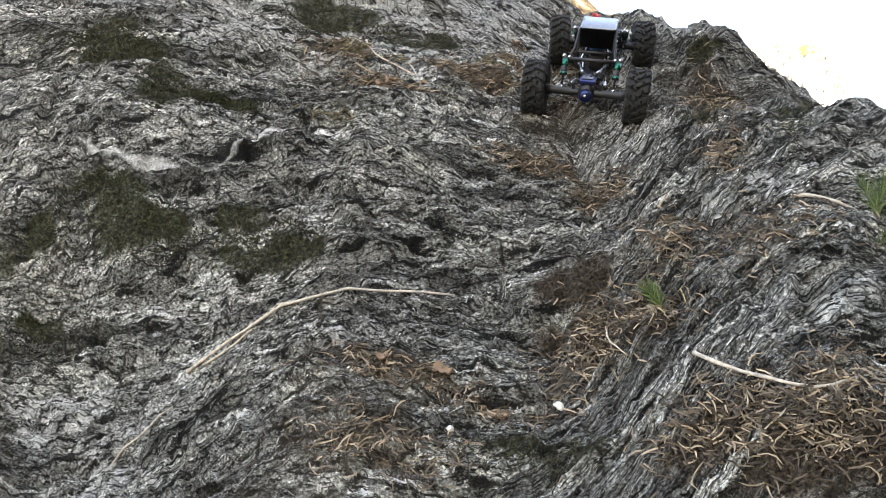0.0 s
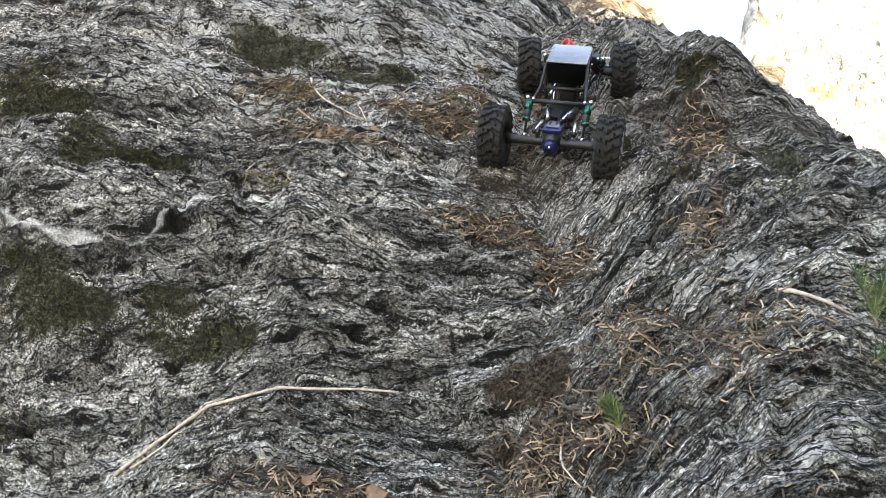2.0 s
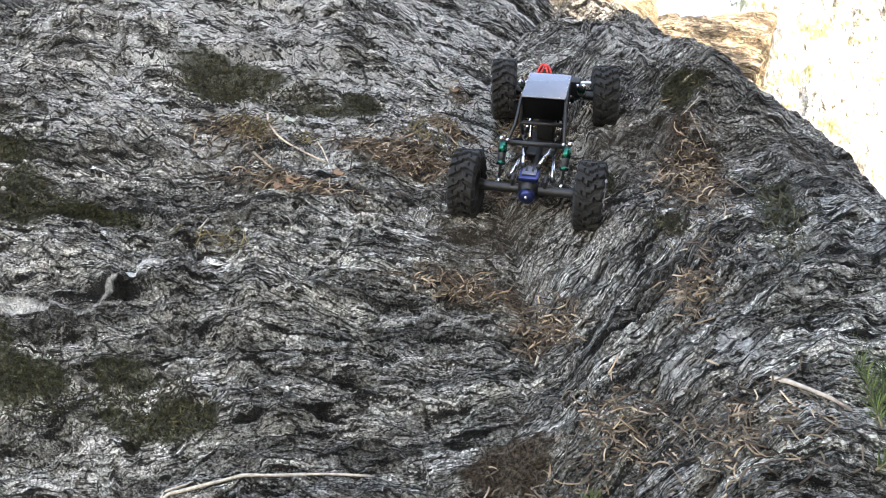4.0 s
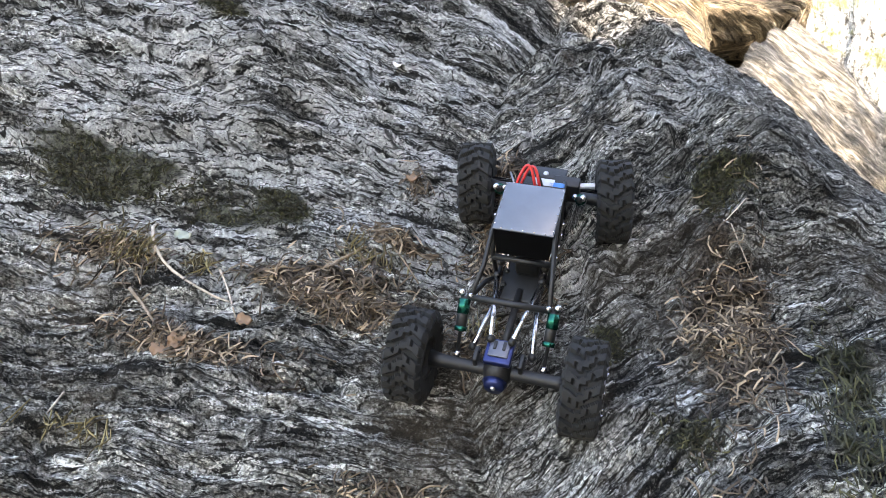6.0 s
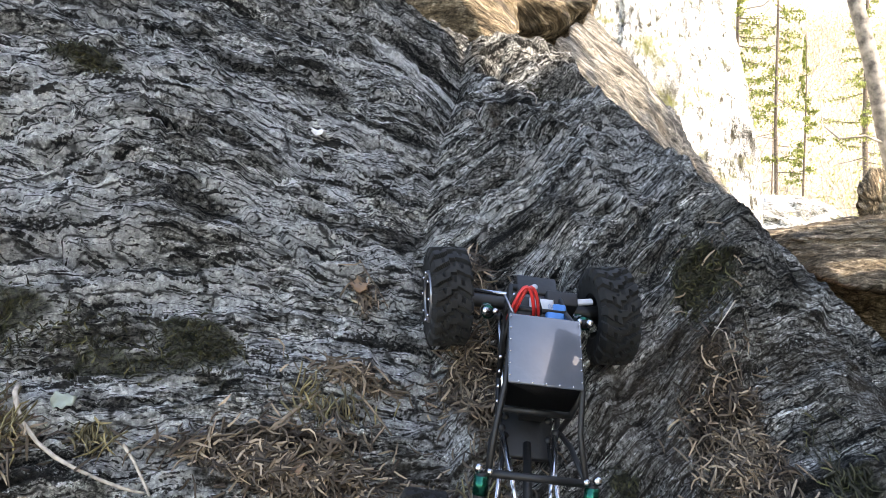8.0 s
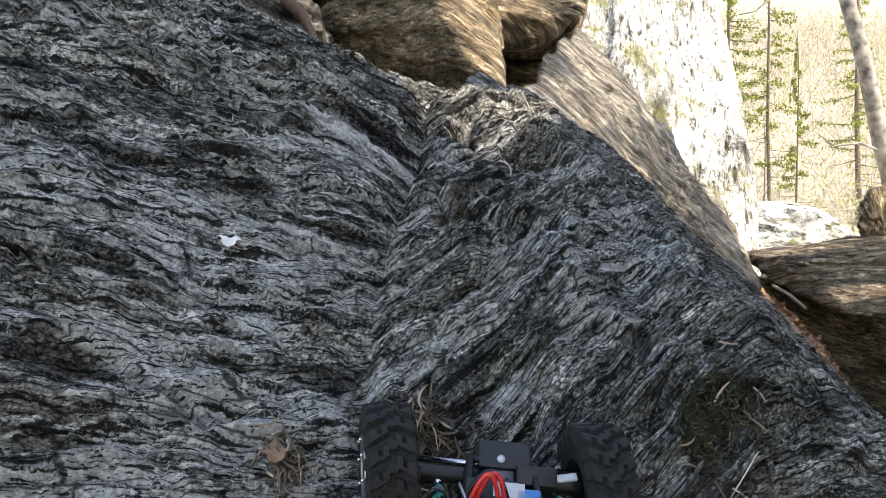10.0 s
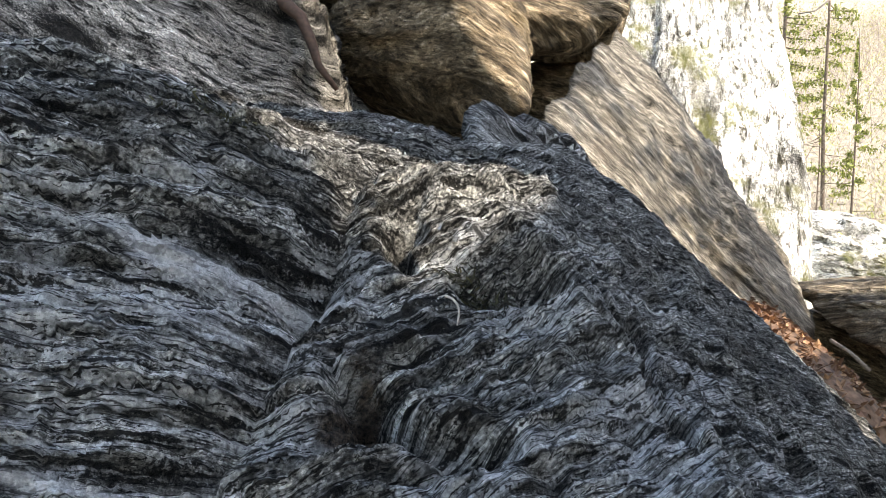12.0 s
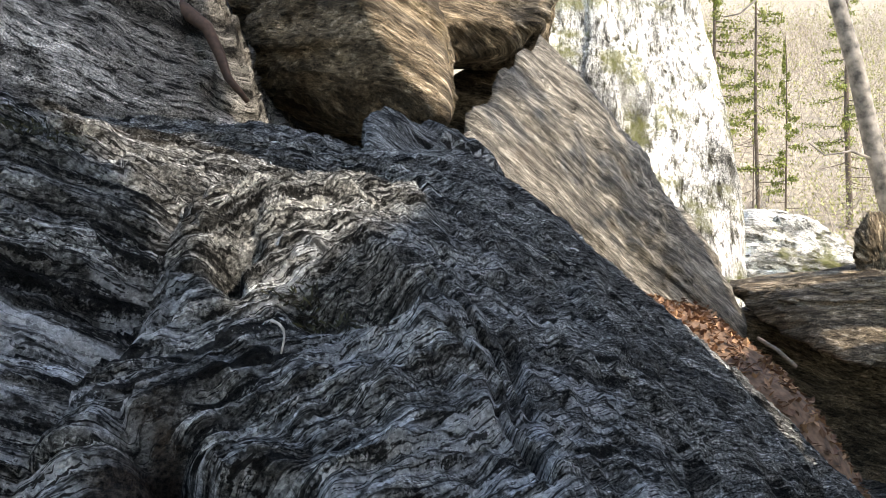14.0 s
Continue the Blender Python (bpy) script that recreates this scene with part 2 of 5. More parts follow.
# ---- the near rock face ----
# It climbs away from the eye at about 45 degrees: s runs up the slope, h stands off it.
RELIEF = (  # centimetres, from the foot of the slope upward, from the open side to the ridge
    (-16, -13, -5, 0, -3, 1, 6, 1),
    (-13, -9, -6, -3, -6, -4, 2, 1),
    (-3, 4, -3, -6, -7, -9, -6, 0),
    (2, 3, -1, 4, -1, 1, 5, 2),
    (6, 5, 1, 2, -1, -1, -6, 0),
    (9, 11, 9, 3, -3, -1, -12, -1),
    (8, 10, 13, 9, 2, 3, 1, 1),
    (5, 6, 6, 4, 0, -2, 2, 1),
    (3, 4, 4, 8, 2, -4, -1, 1),
    (2, 3, 4, 7, 1, 0, -2, 1),
    (2, 2, 2, 1, -2, -1, -2, 0),
    (1, 1, 1, 0, -2, -1, -1, 0),
)
R2 = math.sqrt(0.5)
SLACK, STEEP = 0.29, 1.38


def ridge_edge(s):
    """Where the ridge breaks off towards the hollow."""
    low = np.interp(s, (-1.15, -0.85, -0.55, -0.25, 0.05, 0.3), (0.305, 0.324, 0.412, 0.341, 0.274, 0.094))
    return low - (low + 0.03) / (1 + np.exp(-(s - 0.405) / 0.07))


def face_height(x, s):
    edge = ridge_edge(s)
    upper = 1 / (1 + np.exp(-(s - 0.72) / 0.07))
    h = -0.56 - (STEEP - SLACK * upper) * softplus(x - edge, 0.05) - 0.62 * softplus(s - 0.62, 0.08) - 1.0 * softplus(s - 1.75, 0.1)
    h = h - softplus(s - 0.97, 0.06) * (0.15 * bell(x, 0, -0.2, 0, 0.16, 1) - 0.04 / (1 + np.exp(-(x + 0.06) / 0.07)))
    h = h - 0.9 * softplus(-0.85 - s, 0.12)
    near = np.maximum(x, -1.45)
    h = h + 0.2 * softplus(-1.3 - x, 0.08) + 0.045 * bell(x, s, -0.09, 0.3, 0.10, 0.28)
    for row, line in enumerate(RELIEF):
        for col, cm in enumerate(line):
            if cm:
                h = h + 0.01 * cm * np.exp(-((near + 1.5 - 0.28 * col) ** 2 + (s + 1.25 - 0.22 * row) ** 2) / (2 * 0.2**2))
    return h


def gully_line(s):
    """Where the open side meets the ridge."""
    return -0.29 - 0.05 * np.exp(-(((s - 0.05) / 0.3) ** 2)) + 0.16 * softplus(s - 0.75, 0.1) * 2 + 0.10 * softplus(-0.5 - s, 0.1) + 0.09 * np.exp(-(((s + 0.66) / 0.2) ** 2))


def face_layers(x, s):
    """Along and across the folded layers of the face."""
    p = np.stack([x, s, 0 * x], 1)
    fold = -0.18 * x - 0.75 * (softplus(x - gully_line(s) - 0.03, 0.04) - softplus(x - 0.12, 0.05))
    warp = 0.03 * fbm(p * 1.9, 2, 3) + 0.009 * fbm(p * 6, 2, 4)
    u = s + 0.15 * face_height(x, s) + fold + warp
    v = x * 1.05 + 0.2 * s
    return v, u


def ledge(q):
    """A sawtooth with a slow rise and a sharp drop, in 0..1."""
    f = q - np.floor(q)
    return np.where(f < 0.8, f / 0.8, (1 - f) / 0.2)


CLEFTS = (  # place up the face, half sizes, depth
    (-0.189, -0.076, 0.044, 0.008, 0.05), (-0.206, -0.143, 0.039, 0.027, 0.1), (-0.001, 0.103, 0.014, 0.013, 0.07), (-0.232, 0.278, 0.031, 0.025, 0.045), (-0.157, 0.253, 0.046, 0.01, 0.045),
    (-0.213, 0.158, 0.05, 0.012, 0.045), (-0.068, 0.554, 0.036, 0.035, 0.07), (-0.326, 0.462, 0.018, 0.008, 0.05), (-0.211, 0.561, 0.014, 0.042, 0.09), (-0.224, 0.306, 0.026, 0.029, 0.045),
    (-0.055, 0.54, 0.024, 0.03, 0.08), (-0.074, 0.646, 0.03, 0.018, 0.05), (0.068, 0.521, 0.012, 0.11, 0.04), (-0.129, 0.523, 0.022, 0.012, 0.05), (-0.465, -0.47, 0.05, 0.015, 0.06),
    (-0.201, -0.133, 0.053, 0.068, 0.07), (-0.576, -0.934, 0.045, 0.008, 0.05), (-0.753, -0.061, 0.032, 0.013, 0.04), (-0.709, -0.061, 0.035, 0.009, 0.05), (-0.684, -0.152, 0.029, 0.004, 0.03),
)
LINES = (  # spines and cracks: x and s along each, half width, height
    ((-0.186, -0.120, -0.058, -0.036, -0.047, -0.024, 0.042, 0.077, 0.093, 0.109), (0.668, 0.747, 0.807, 0.730, 0.613, 0.521, 0.474, 0.413, 0.342, 0.286), 0.045, 0.035),
    ((0.065, 0.074, 0.132, 0.130, 0.096, 0.079), (0.232, 0.165, 0.122, 0.058, -0.017, -0.088), 0.035, 0.03),
    ((0.004, 0.046, 0.056, 0.080), (0.508, 0.462, 0.393, 0.341), 0.006, -0.03),
    ((-0.252, -0.213, -0.168, -0.099), (0.350, 0.299, 0.277, 0.266), 0.012, -0.035),
    ((-0.240, -0.204, -0.167, -0.143), (-0.100, -0.078, -0.058, -0.033), 0.007, -0.05),
    ((0.042, 0.059, 0.062, 0.082), (0.563, 0.524, 0.440, 0.391), 0.006, -0.03),
    ((-0.021, 0.024, 0.049), (0.621, 0.597, 0.558), 0.005, -0.025),
    ((-0.627, -0.569, -0.481), (-0.065, -0.051, -0.078), 0.005, -0.02),
    ((-0.866, -0.816, -0.756), (-0.218, -0.202, -0.162), 0.007, -0.03),
    ((-0.801, -0.693, -0.569, -0.451), (-0.184, -0.153, -0.121, -0.051), 0.005, -0.02),
    ((-0.530, -0.469, -0.414), (-0.489, -0.460, -0.469), 0.008, -0.03),
    ((-0.124, -0.052, 0.036, 0.161), (0.486, 0.511, 0.569, 0.665), 0.006, -0.02),
)
MOSSES = (  # place and half sizes
    (-1.429, -0.474, 0.17, 0.051), (-0.904, -0.25, 0.065, 0.031), (-1.184, -0.584, 0.04, 0.04), (-1.27, -0.781, 0.091, 0.018), (-1.375, -0.854, 0.211, 0.038),
    (-1.04, -0.841, 0.187, 0.031), (-0.786, -0.863, 0.05, 0.021), (-1.379, -0.967, 0.135, 0.049), (-0.235, -1.201, 0.096, 0.022), (-0.913, -0.826, 0.051, 0.029),
    (-1.367, -0.49, 0.092, 0.03), (-1.106, -0.568, 0.111, 0.019), (-0.801, -0.845, 0.047, 0.025), (-0.891, -0.253, 0.074, 0.023), (0.074, -0.001, 0.039, 0.031),
    (0.224, -0.394, 0.032, 0.138), (0.037, -0.467, 0.03, 0.029), (-0.08, -0.329, 0.021, 0.025), (-0.713, -0.245, 0.122, 0.024), (-0.586, -0.214, 0.04, 0.017),
    (0.047, -0.024, 0.013, 0.039), (-0.759, 0.063, 0.032, 0.012), (0.064, -0.015, 0.025, 0.035), (-0.446, 0.691, 0.039, 0.045), (-0.128, 0.522, 0.028, 0.016),
)
PALES = (  # pale quartz
    (-1.355, -1.071, 0.149, 0.032), (0.229, -1.05, 0.04, 0.039), (0.137, -0.733, 0.026, 0.024), (-0.613, -1.061, 0.044, 0.012), (0.06, -0.776, 0.033, 0.033),
    (-1.335, -0.339, 0.143, 0.025), (-0.608, -0.155, 0.163, 0.029), (-0.802, -0.177, 0.144, 0.034), (-0.55, -0.196, 0.055, 0.017), (-0.698, -0.068, 0.053, 0.025),
    (-0.774, -0.16, 0.079, 0.028), (-0.607, -0.118, 0.111, 0.025), (-0.509, -0.197, 0.063, 0.014), (-0.814, -0.109, 0.054, 0.012), (-0.815, -0.308, 0.029, 0.014),
    (-0.043, 0.056, 0.038, 0.024), (-0.689, -0.005, 0.081, 0.023), (-0.667, -0.071, 0.037, 0.019), (-0.6, -0.097, 0.111, 0.02), (-0.465, -0.18, 0.066, 0.015),
    (-0.054, 0.113, 0.053, 0.021), (-0.171, -0.0, 0.045, 0.026), (-0.068, 0.391, 0.027, 0.026), (-0.103, 0.353, 0.025, 0.012), (-0.152, 0.303, 0.026, 0.014),
)
VEINS = (  # white quartz seams: x and s along each, half width
    ((-0.49, -0.468, -0.443, -0.404, -0.353, -0.295, -0.235), (0.418, 0.411, 0.413, 0.41, 0.437, 0.443, 0.455), 0.008), ((-0.406, -0.345, -0.296), (0.35, 0.357, 0.359), 0.0032), ((-0.483, -0.445, -0.392, -0.345, -0.291), (0.166, 0.182, 0.184, 0.181, 0.19), 0.0064), ((-1.349, -1.18, -1.016, -0.924, -0.819), (-0.726, -0.747, -0.74, -0.682, -0.656), 0.004), ((-0.42, -0.377, -0.346), (0.402, 0.418, 0.42), 0.0048),
)
SOILS = (  # soil and needles; the first also puts a hollow's dark into the colour
    (0.15, -1.27, 0.12, 0.05), (-0.454, -1.092, 0.178, 0.031), (-0.509, -1.218, 0.12, 0.041), (-0.095, -0.992, 0.083, 0.052), (0.041, -1.23, 0.103, 0.045), (-0.222, -0.915, 0.054, 0.06),
    (-0.186, -0.874, 0.054, 0.082), (-0.65, -0.469, 0.155, 0.024), (-0.47, -0.322, 0.075, 0.03), (-0.241, -0.213, 0.038, 0.071), (0.087, -0.196, 0.053, 0.188),
    (-0.476, -0.351, 0.061, 0.023), (-0.663, -0.473, 0.054, 0.015), (-0.301, -0.588, 0.097, 0.025), (-0.171, -0.649, 0.046, 0.028), (0.091, -0.248, 0.04, 0.098),
    (-0.464, -0.342, 0.117, 0.029), (-0.24, -0.195, 0.062, 0.047), (0.093, -0.225, 0.052, 0.092), (-0.655, -0.467, 0.046, 0.016), (-0.275, -0.05, 0.025, 0.041),
    (-0.41, -0.101, 0.015, 0.024), (-0.261, -0.153, 0.034, 0.041), (-0.238, 0.284, 0.026, 0.029), (-0.224, 0.356, 0.024, 0.04),
)


def cover_of(x, s):
    """How far moss, pale rock, soil and quartz seams cover the face; the pale share also holds painted sky light."""
    p = np.stack([x, s, 0 * x], 1)
    v, u = face_layers(x, s)
    breakup = fbm(np.stack([v * 9, u * 22, 0 * x], 1), 4, 31)
    flaky = np.clip(0.5 + 1.6 * fbm(np.stack([v * 30, u * 110, 0 * x], 1), 3, 35), 0, 1)
    out = []
    for spots, gain, rough, least, most in ((MOSSES, 2.3, 2.4, 0.5, 0.85), (PALES, 3.2, 2.2, 1.0, 0.85), (SOILS, 1.5, 1.2, 0.3, 0.95)):
        total = sum(bell(x, s, *spot) for spot in spots)
        out.append(np.clip(gain * np.minimum(total, 1.2) * (0.78 + rough * breakup) - least, 0, most))
    out[1] = out[1] * (0.35 + 0.65 * flaky)
    seam = 0 * x
    for vx, vs, half in VEINS:
        ends = np.clip((x - vx[0]) / 0.05, 0, 1) * np.clip((vx[-1] - x) / 0.06, 0, 1)
        off = np.abs(s + 0.010 * vnoise(p * 18, 33) - np.interp(x, vx, vs))
        wide = half * ends * (0.85 + 0.9 * vnoise(np.stack([x * 14, s * 6, 0 * x], 1), 34) + 0.4 * breakup)
        seam = np.maximum(seam, np.clip((wide - off) / 0.004 + 0.5, 0, 1))
    # pale zones of rock, with sky light on upper face and ridge painted in
    sky_pale = bell(x, s, -0.72, -0.07, 0.32, 0.2) + 0.95 * bell(x, s, -0.95, -0.3, 0.5, 0.14) + 0.6 * bell(x, s, -0.35, -0.22, 0.25, 0.14) + 0.5 * bell(x, s, -0.42, 0.1, 0.18, 0.2) + 0.45 * bell(x, s, -1.2, -1.12, 0.2, 0.12) + 0.6 * bell(x, s, -0.1, 0.3, 0.12, 0.25) + 0.75 * bell(x, s, 0.14, 0.5, 0.2, 0.3) + 0.35 * bell(x, s, -0.6, 0.45, 0.5, 0.4)
    pale_wash = sky_pale * (0.62 + 0.9 * breakup) + 0.55 * (flaky - 0.5)
    out[1] = np.maximum(out[1], 0.72 * np.clip((pale_wash - 0.42) / 0.14, 0, 1))
    return np.stack(out + [np.ones_like(x)], 1), seam


def near_line(x, s, lx, ls, half):
    """1 on a bent line, falling to 0 away from it."""
    best = np.full_like(x, 9.0)
    for ax, as_, bx, bs in zip(lx, ls, lx[1:], ls[1:]):
        dx, ds = bx - ax, bs - as_
        q = np.clip(((x - ax) * dx + (s - as_) * ds) / (dx * dx + ds * ds), 0, 1)
        best = np.minimum(best, np.hypot(x - ax - q * dx, s - as_ - q * ds))
    return np.exp(-((best / half) ** 2))


def face_point(x, s):
    """Places on the finished face."""
    x, s = np.asarray(x, float), np.asarray(s, float)
    h = face_height(x, s)
    v, u = face_layers(x, s)
    p = np.stack([x, s, h], 1)
    z0 = 0 * x
    off = x - gully_line(s)
    ridge = 1 / (1 + np.exp(-(off - 0.04) / 0.03))
    edge = ridge_edge(s)
    calm = 1 / (1 + np.exp((x - edge + 0.03) / 0.025))
    h = h - 0.085 * np.exp(-np.abs(off) / np.where(off < 0, 0.06, 0.03)) * (0.55 + 0.45 * vnoise(np.stack([s * 5, z0, z0], 1), 21))
    h = h + 0.030 * fbm(p * 3.1, 4, 11)
    # the mossy recess, the low slab below the long stick, dark clefts and the drilled-looking hole
    h = h - 0.06 * bell(x, s, -1.15, -0.88, 0.4, 0.1) - 0.03 * bell(x, s, -0.85, -0.27, 0.35, 0.05)
    h = h + 0.045 / (1 + np.exp(-np.clip((-0.90 + 0.29 * (x + 0.44) + 0.01 * vnoise(p * 9, 5) - s) / 0.006, -40, 40))) * bell(x, s, -0.7, -1.08, 0.4, 0.22)
    for cx, cs, wx, ws, deep in CLEFTS:
        h = h - deep * bell(x + 0.02 * vnoise(p * 14, 6), s - 0.6 * (x - cx) + 0.015 * vnoise(p * 14, 7), cx, cs, wx, ws)
    wob_x, wob_s = x + 0.012 * vnoise(p * 17, 8), s + 0.012 * vnoise(p * 17, 9)
    for lx, ls, half, high in LINES:
        h = h + high * near_line(wob_x, wob_s, lx, ls, half)
    h = h + 0.03 * bell(x, s, -0.068, 0.389, 0.035, 0.03) + 0.035 * bell(x, s, -0.152, 0.303, 0.045, 0.025)
    some = 0.5 + 0.5 * np.clip(2.2 * vnoise(np.stack([v * 1.1, u * 3, z0], 1), 22), -1, 1)
    h = h + calm * (1 - 0.6 * ridge) * 0.034 * some * (1 - ledge(u * 5.2 + 0.5 * fbm(p * 2.4, 2, 23)))
    cell = np.floor(v * 7 + 1.2 * fbm(p * 9, 2, 27)).astype(np.int64)
    broken = lattice(cell, np.floor(u * 4).astype(np.int64), cell * 0, 28)
    h = h + calm * (1 - 0.5 * ridge) * 0.019 * (1 - ledge(u * 15 + 0.9 * broken + 0.5 * fbm(np.stack([v * 5, u * 5, z0], 1), 3, 24))) * (0.3 + 0.7 * some)
    cell = np.floor(v * 17 + 1.2 * fbm(p * 21, 2, 29)).astype(np.int64)
    broken = lattice(cell, np.floor(u * 11).astype(np.int64), cell * 0, 30)
    h = h + calm * 0.008 * (1 - ledge(u * 38 + 1.3 * broken)) * (0.5 + 0.5 * broken)
    h = h + ridge * (0.035 * (0.4 - np.abs(fbm(p * 5.5, 4, 25))) + 0.018 * (0.4 - np.abs(fbm(p * 16, 3, 26))))
    h = h + (0.3 + 0.7 * calm) * 0.010 * (0.5 - np.abs(fbm(np.stack([v * 9, u * 40, z0], 1), 3, 13)))
    pu, pv = u + 0.004 * fbm(p * 30, 2, 41), v + 0.03 * fbm(p * 22, 2, 42)
    for rows, long, deep in ((11, 0.30, 0.011), (24, 0.15, 0.007), (50, 0.08, 0.0045), (95, 0.04, 0.003)):
        h = h + (0.35 + 0.65 * calm) * (1 - 0.3 * ridge) * deep * plates(pv, pu, rows, long, 43 + rows)
    h = h + 0.006 * fbm(np.stack([v * 14, u * 80, z0], 1), 3, 14) + 0.005 * fbm(p * 45, 2, 15)
    return np.stack([x, (s - h) * R2, (s + h) * R2], 1), np.stack([v, u], 1)


xs = np.concatenate([np.arange(-3.2, -1.5, 0.03), np.arange(-1.5, 0.5, 0.0037), np.arange(0.5, 2.4, 0.015)])
ss = np.concatenate([np.arange(-2.6, -1.4, 0.03), np.arange(-1.4, 1.3, 0.0037), np.arange(1.3, 2.6, 0.015)])
gx, gs = (a.ravel() for a in np.meshgrid(xs, ss))
face_places, face_uv = face_point(gx, gs)
rock_face = tagged(new("ground", mesh_of("ground", face_places, grid_faces(len(xs), len(ss)), ROCK, face_uv)),
                   "steep grey layered schist rock face with a gully", "rock face", kind="structure")

layer = rock_face.data.color_attributes.new("cover", "FLOAT_COLOR", "POINT")
face_cover, face_seam = cover_of(gx, gs)
layer.data.foreach_set("color", face_cover.astype(np.float32).ravel())
rock_face.data.attributes.new("seam", "FLOAT", "POINT").data.foreach_set("value", face_seam.astype(np.float32))

# ---- the rocks behind ----
tagged(rock("leaning_slab", [(0.55, 4.65, 1.24), (0.04, 3.32, 0.46), (0.0, 2.95, -0.10), (1.68, 4.46, -0.41), (1.55, 4.2, -1.2), (0.87, 4.60, 0.85),
                             (1.18, 4.56, 0.46), (1.46, 4.51, 0.01), (0.9, 5.6, 1.15), (0.4, 5.2, 0.3), (0.3, 4.6, -1.2), (2.0, 5.6, -0.8), (0.1, 3.1, -1.2)],
            SUNROCK, grain=(0.55, 0.2, 0.8), seed=2, round_off=0.03), "tan layered slab of rock leaning in dappled sun", "boulder")
tagged(rock("rock_wall", [(-2.9, 1.7, 1.9), (-2.9, 1.2, -0.3), (-1.48, 1.9, -0.2), (-1.17, 3.30, 1.5), (-1.12, 3.20, 0.98), (-1.01, 3.25, 0.86), (-0.89, 3.30, 0.66),
                          (-0.70, 3.35, 0.3), (-1.01, 2.85, 0.3), (-3.0, 7.5, 2.0), (-1.35, 7.5, 1.2), (-1.35, 4.6, 1.4), (-1.0, 7.5, 0.0), (-0.9, 4.5, 0.0), (-1.0, 2.6, -0.4)],
            WALLROCK, grain=(0.6, -0.2, 0.7), seed=3, round_off=0.04), "grey-brown rock wall rising beside the cave mouth", "rock wall")
tagged(rock("chock_boulder", [(-0.68, 3.5, 2.2), (-0.50, 3.42, 1.12), (-0.62, 4.0, 0.62), (-0.30, 3.28, 0.84), (-0.24, 3.45, 0.62), (0.04, 3.41, 0.50), (-1.22, 4.15, 1.9), (-1.2, 4.2, 1.22), (-1.12, 4.3, 0.85),
                              (-0.42, 4.41, 0.56), (-0.18, 3.93, 1.14), (-0.17, 3.72, 0.79), (-0.11, 4.24, 1.89), (-0.9, 6.6, 2.4), (-1.2, 6.6, 1.0), (-0.3, 6.4, 1.0), (0.0, 4.9, 0.95)],
            BROWN, grain=(0.35, 0.1, 0.9), seed=4, round_off=0.04), "brown boulder wedged over a dark cave, sunlit on top", "boulder")
tagged(rock("cap_boulder", [(-0.23, 4.63, 1.31), (-0.13, 5.24, 2.04), (0.87, 5.47, 2.13), (0.62, 4.95, 1.35), (0.35, 5.04, 1.20), (-0.12, 4.93, 1.12),
                            (0.2, 6.2, 2.0), (0.7, 6.2, 1.4), (-0.2, 6.0, 1.3)],
            BROWN, grain=(0.2, 0.3, 0.9), seed=5, round_off=0.04), "tan boulder bridging two larger rocks", "boulder")
tagged(rock("cliff", [(0.9, 9.61, 5.63), (2.48, 9.65, 5.64), (2.45, 8.52, 2.59), (2.54, 8.12, 1.95), (2.65, 7.31, 0.78), (2.41, 6.28, -0.56), (0.74, 6.03, -0.73),
                      (1.0, 8.29, 2.52), (2.4, 6.2, -1.8), (0.7, 6.0, -1.8), (0.7, 11, 5.0), (2.6, 11, 5.0), (2.6, 10, -1.8), (0.7, 10, -1.8)],
            LICHEN, grain=(0.9, 0.2, -0.2), seed=6, round_off=0.03), "sunlit pale cliff streaked with lichen and moss", "cliff")
tagged(rock("mossy_boulder", [(4.45, 12.14, -1.6), (4.48, 12.16, 0.27), (4.86, 12.37, 0.61), (5.34, 12.18, 0.53), (5.78, 11.69, 0.02), (6.3, 11.70, -0.30),
                              (5.9, 11.1, -1.6), (4.8, 13.6, 0.5), (6.6, 13.2, -0.3), (5, 13.6, -1.6), (6.6, 13.0, -1.6)],
            LICHEN, grain=(0.3, 0.2, 0.9), seed=7), "pale boulder with a mossy top in the sun", "boulder")
tagged(rock("overhang_slab", [(1.65, 4.26, -0.30), (2.11, 4.08, -0.20), (2.9, 3.9, -0.1), (2.9, 3.4, -0.6), (1.95, 3.6, -0.62), (1.82, 3.87, -0.56), (1.71, 4.26, -0.50),
                              (1.8, 5.2, -0.25), (3, 5.2, -0.1), (3, 5.2, -0.6)],
            BROWN, grain=(0.1, 0.2, 1), seed=8), "dark flat rock overhanging a hollow", "boulder")
tagged(rock("lip_rock", [(-0.21, 2.01, 0.32), (-0.18, 2.07, 0.35), (-0.01, 2.22, 0.34), (0.06, 2.12, 0.24), (0.16, 1.95, -0.02), (-0.10, 1.77, 0.16), (-0.17, 1.75, 0.21),
                         (0.2, 2.5, 0.15), (-0.1, 2.6, 0.2), (0.2, 2.3, -0.4), (-0.2, 2.3, -0.4), (-0.1, 1.8, -0.4)],
            ROCK, grain=(0.5, 0.2, 0.8), seed=9, detail=5), "pale smooth rock lip before the cave", "boulder")
# unseen rocks added to shade the face; their gap lets one sun patch in
tagged(rock("shade_wall", [(3.0, -8, -3), (3.0, -1.55, -3), (3.8, -1.9, -3), (3.8, -8, -3), (3.0, -8, 7), (3.0, -1.55, 7), (3.8, -1.9, 7), (3.8, -8, 7)],
            BROWN, seed=10, detail=6, round_off=0.02, swell=0.1), "unseen rock wall added to shade the rock face", "cliff")
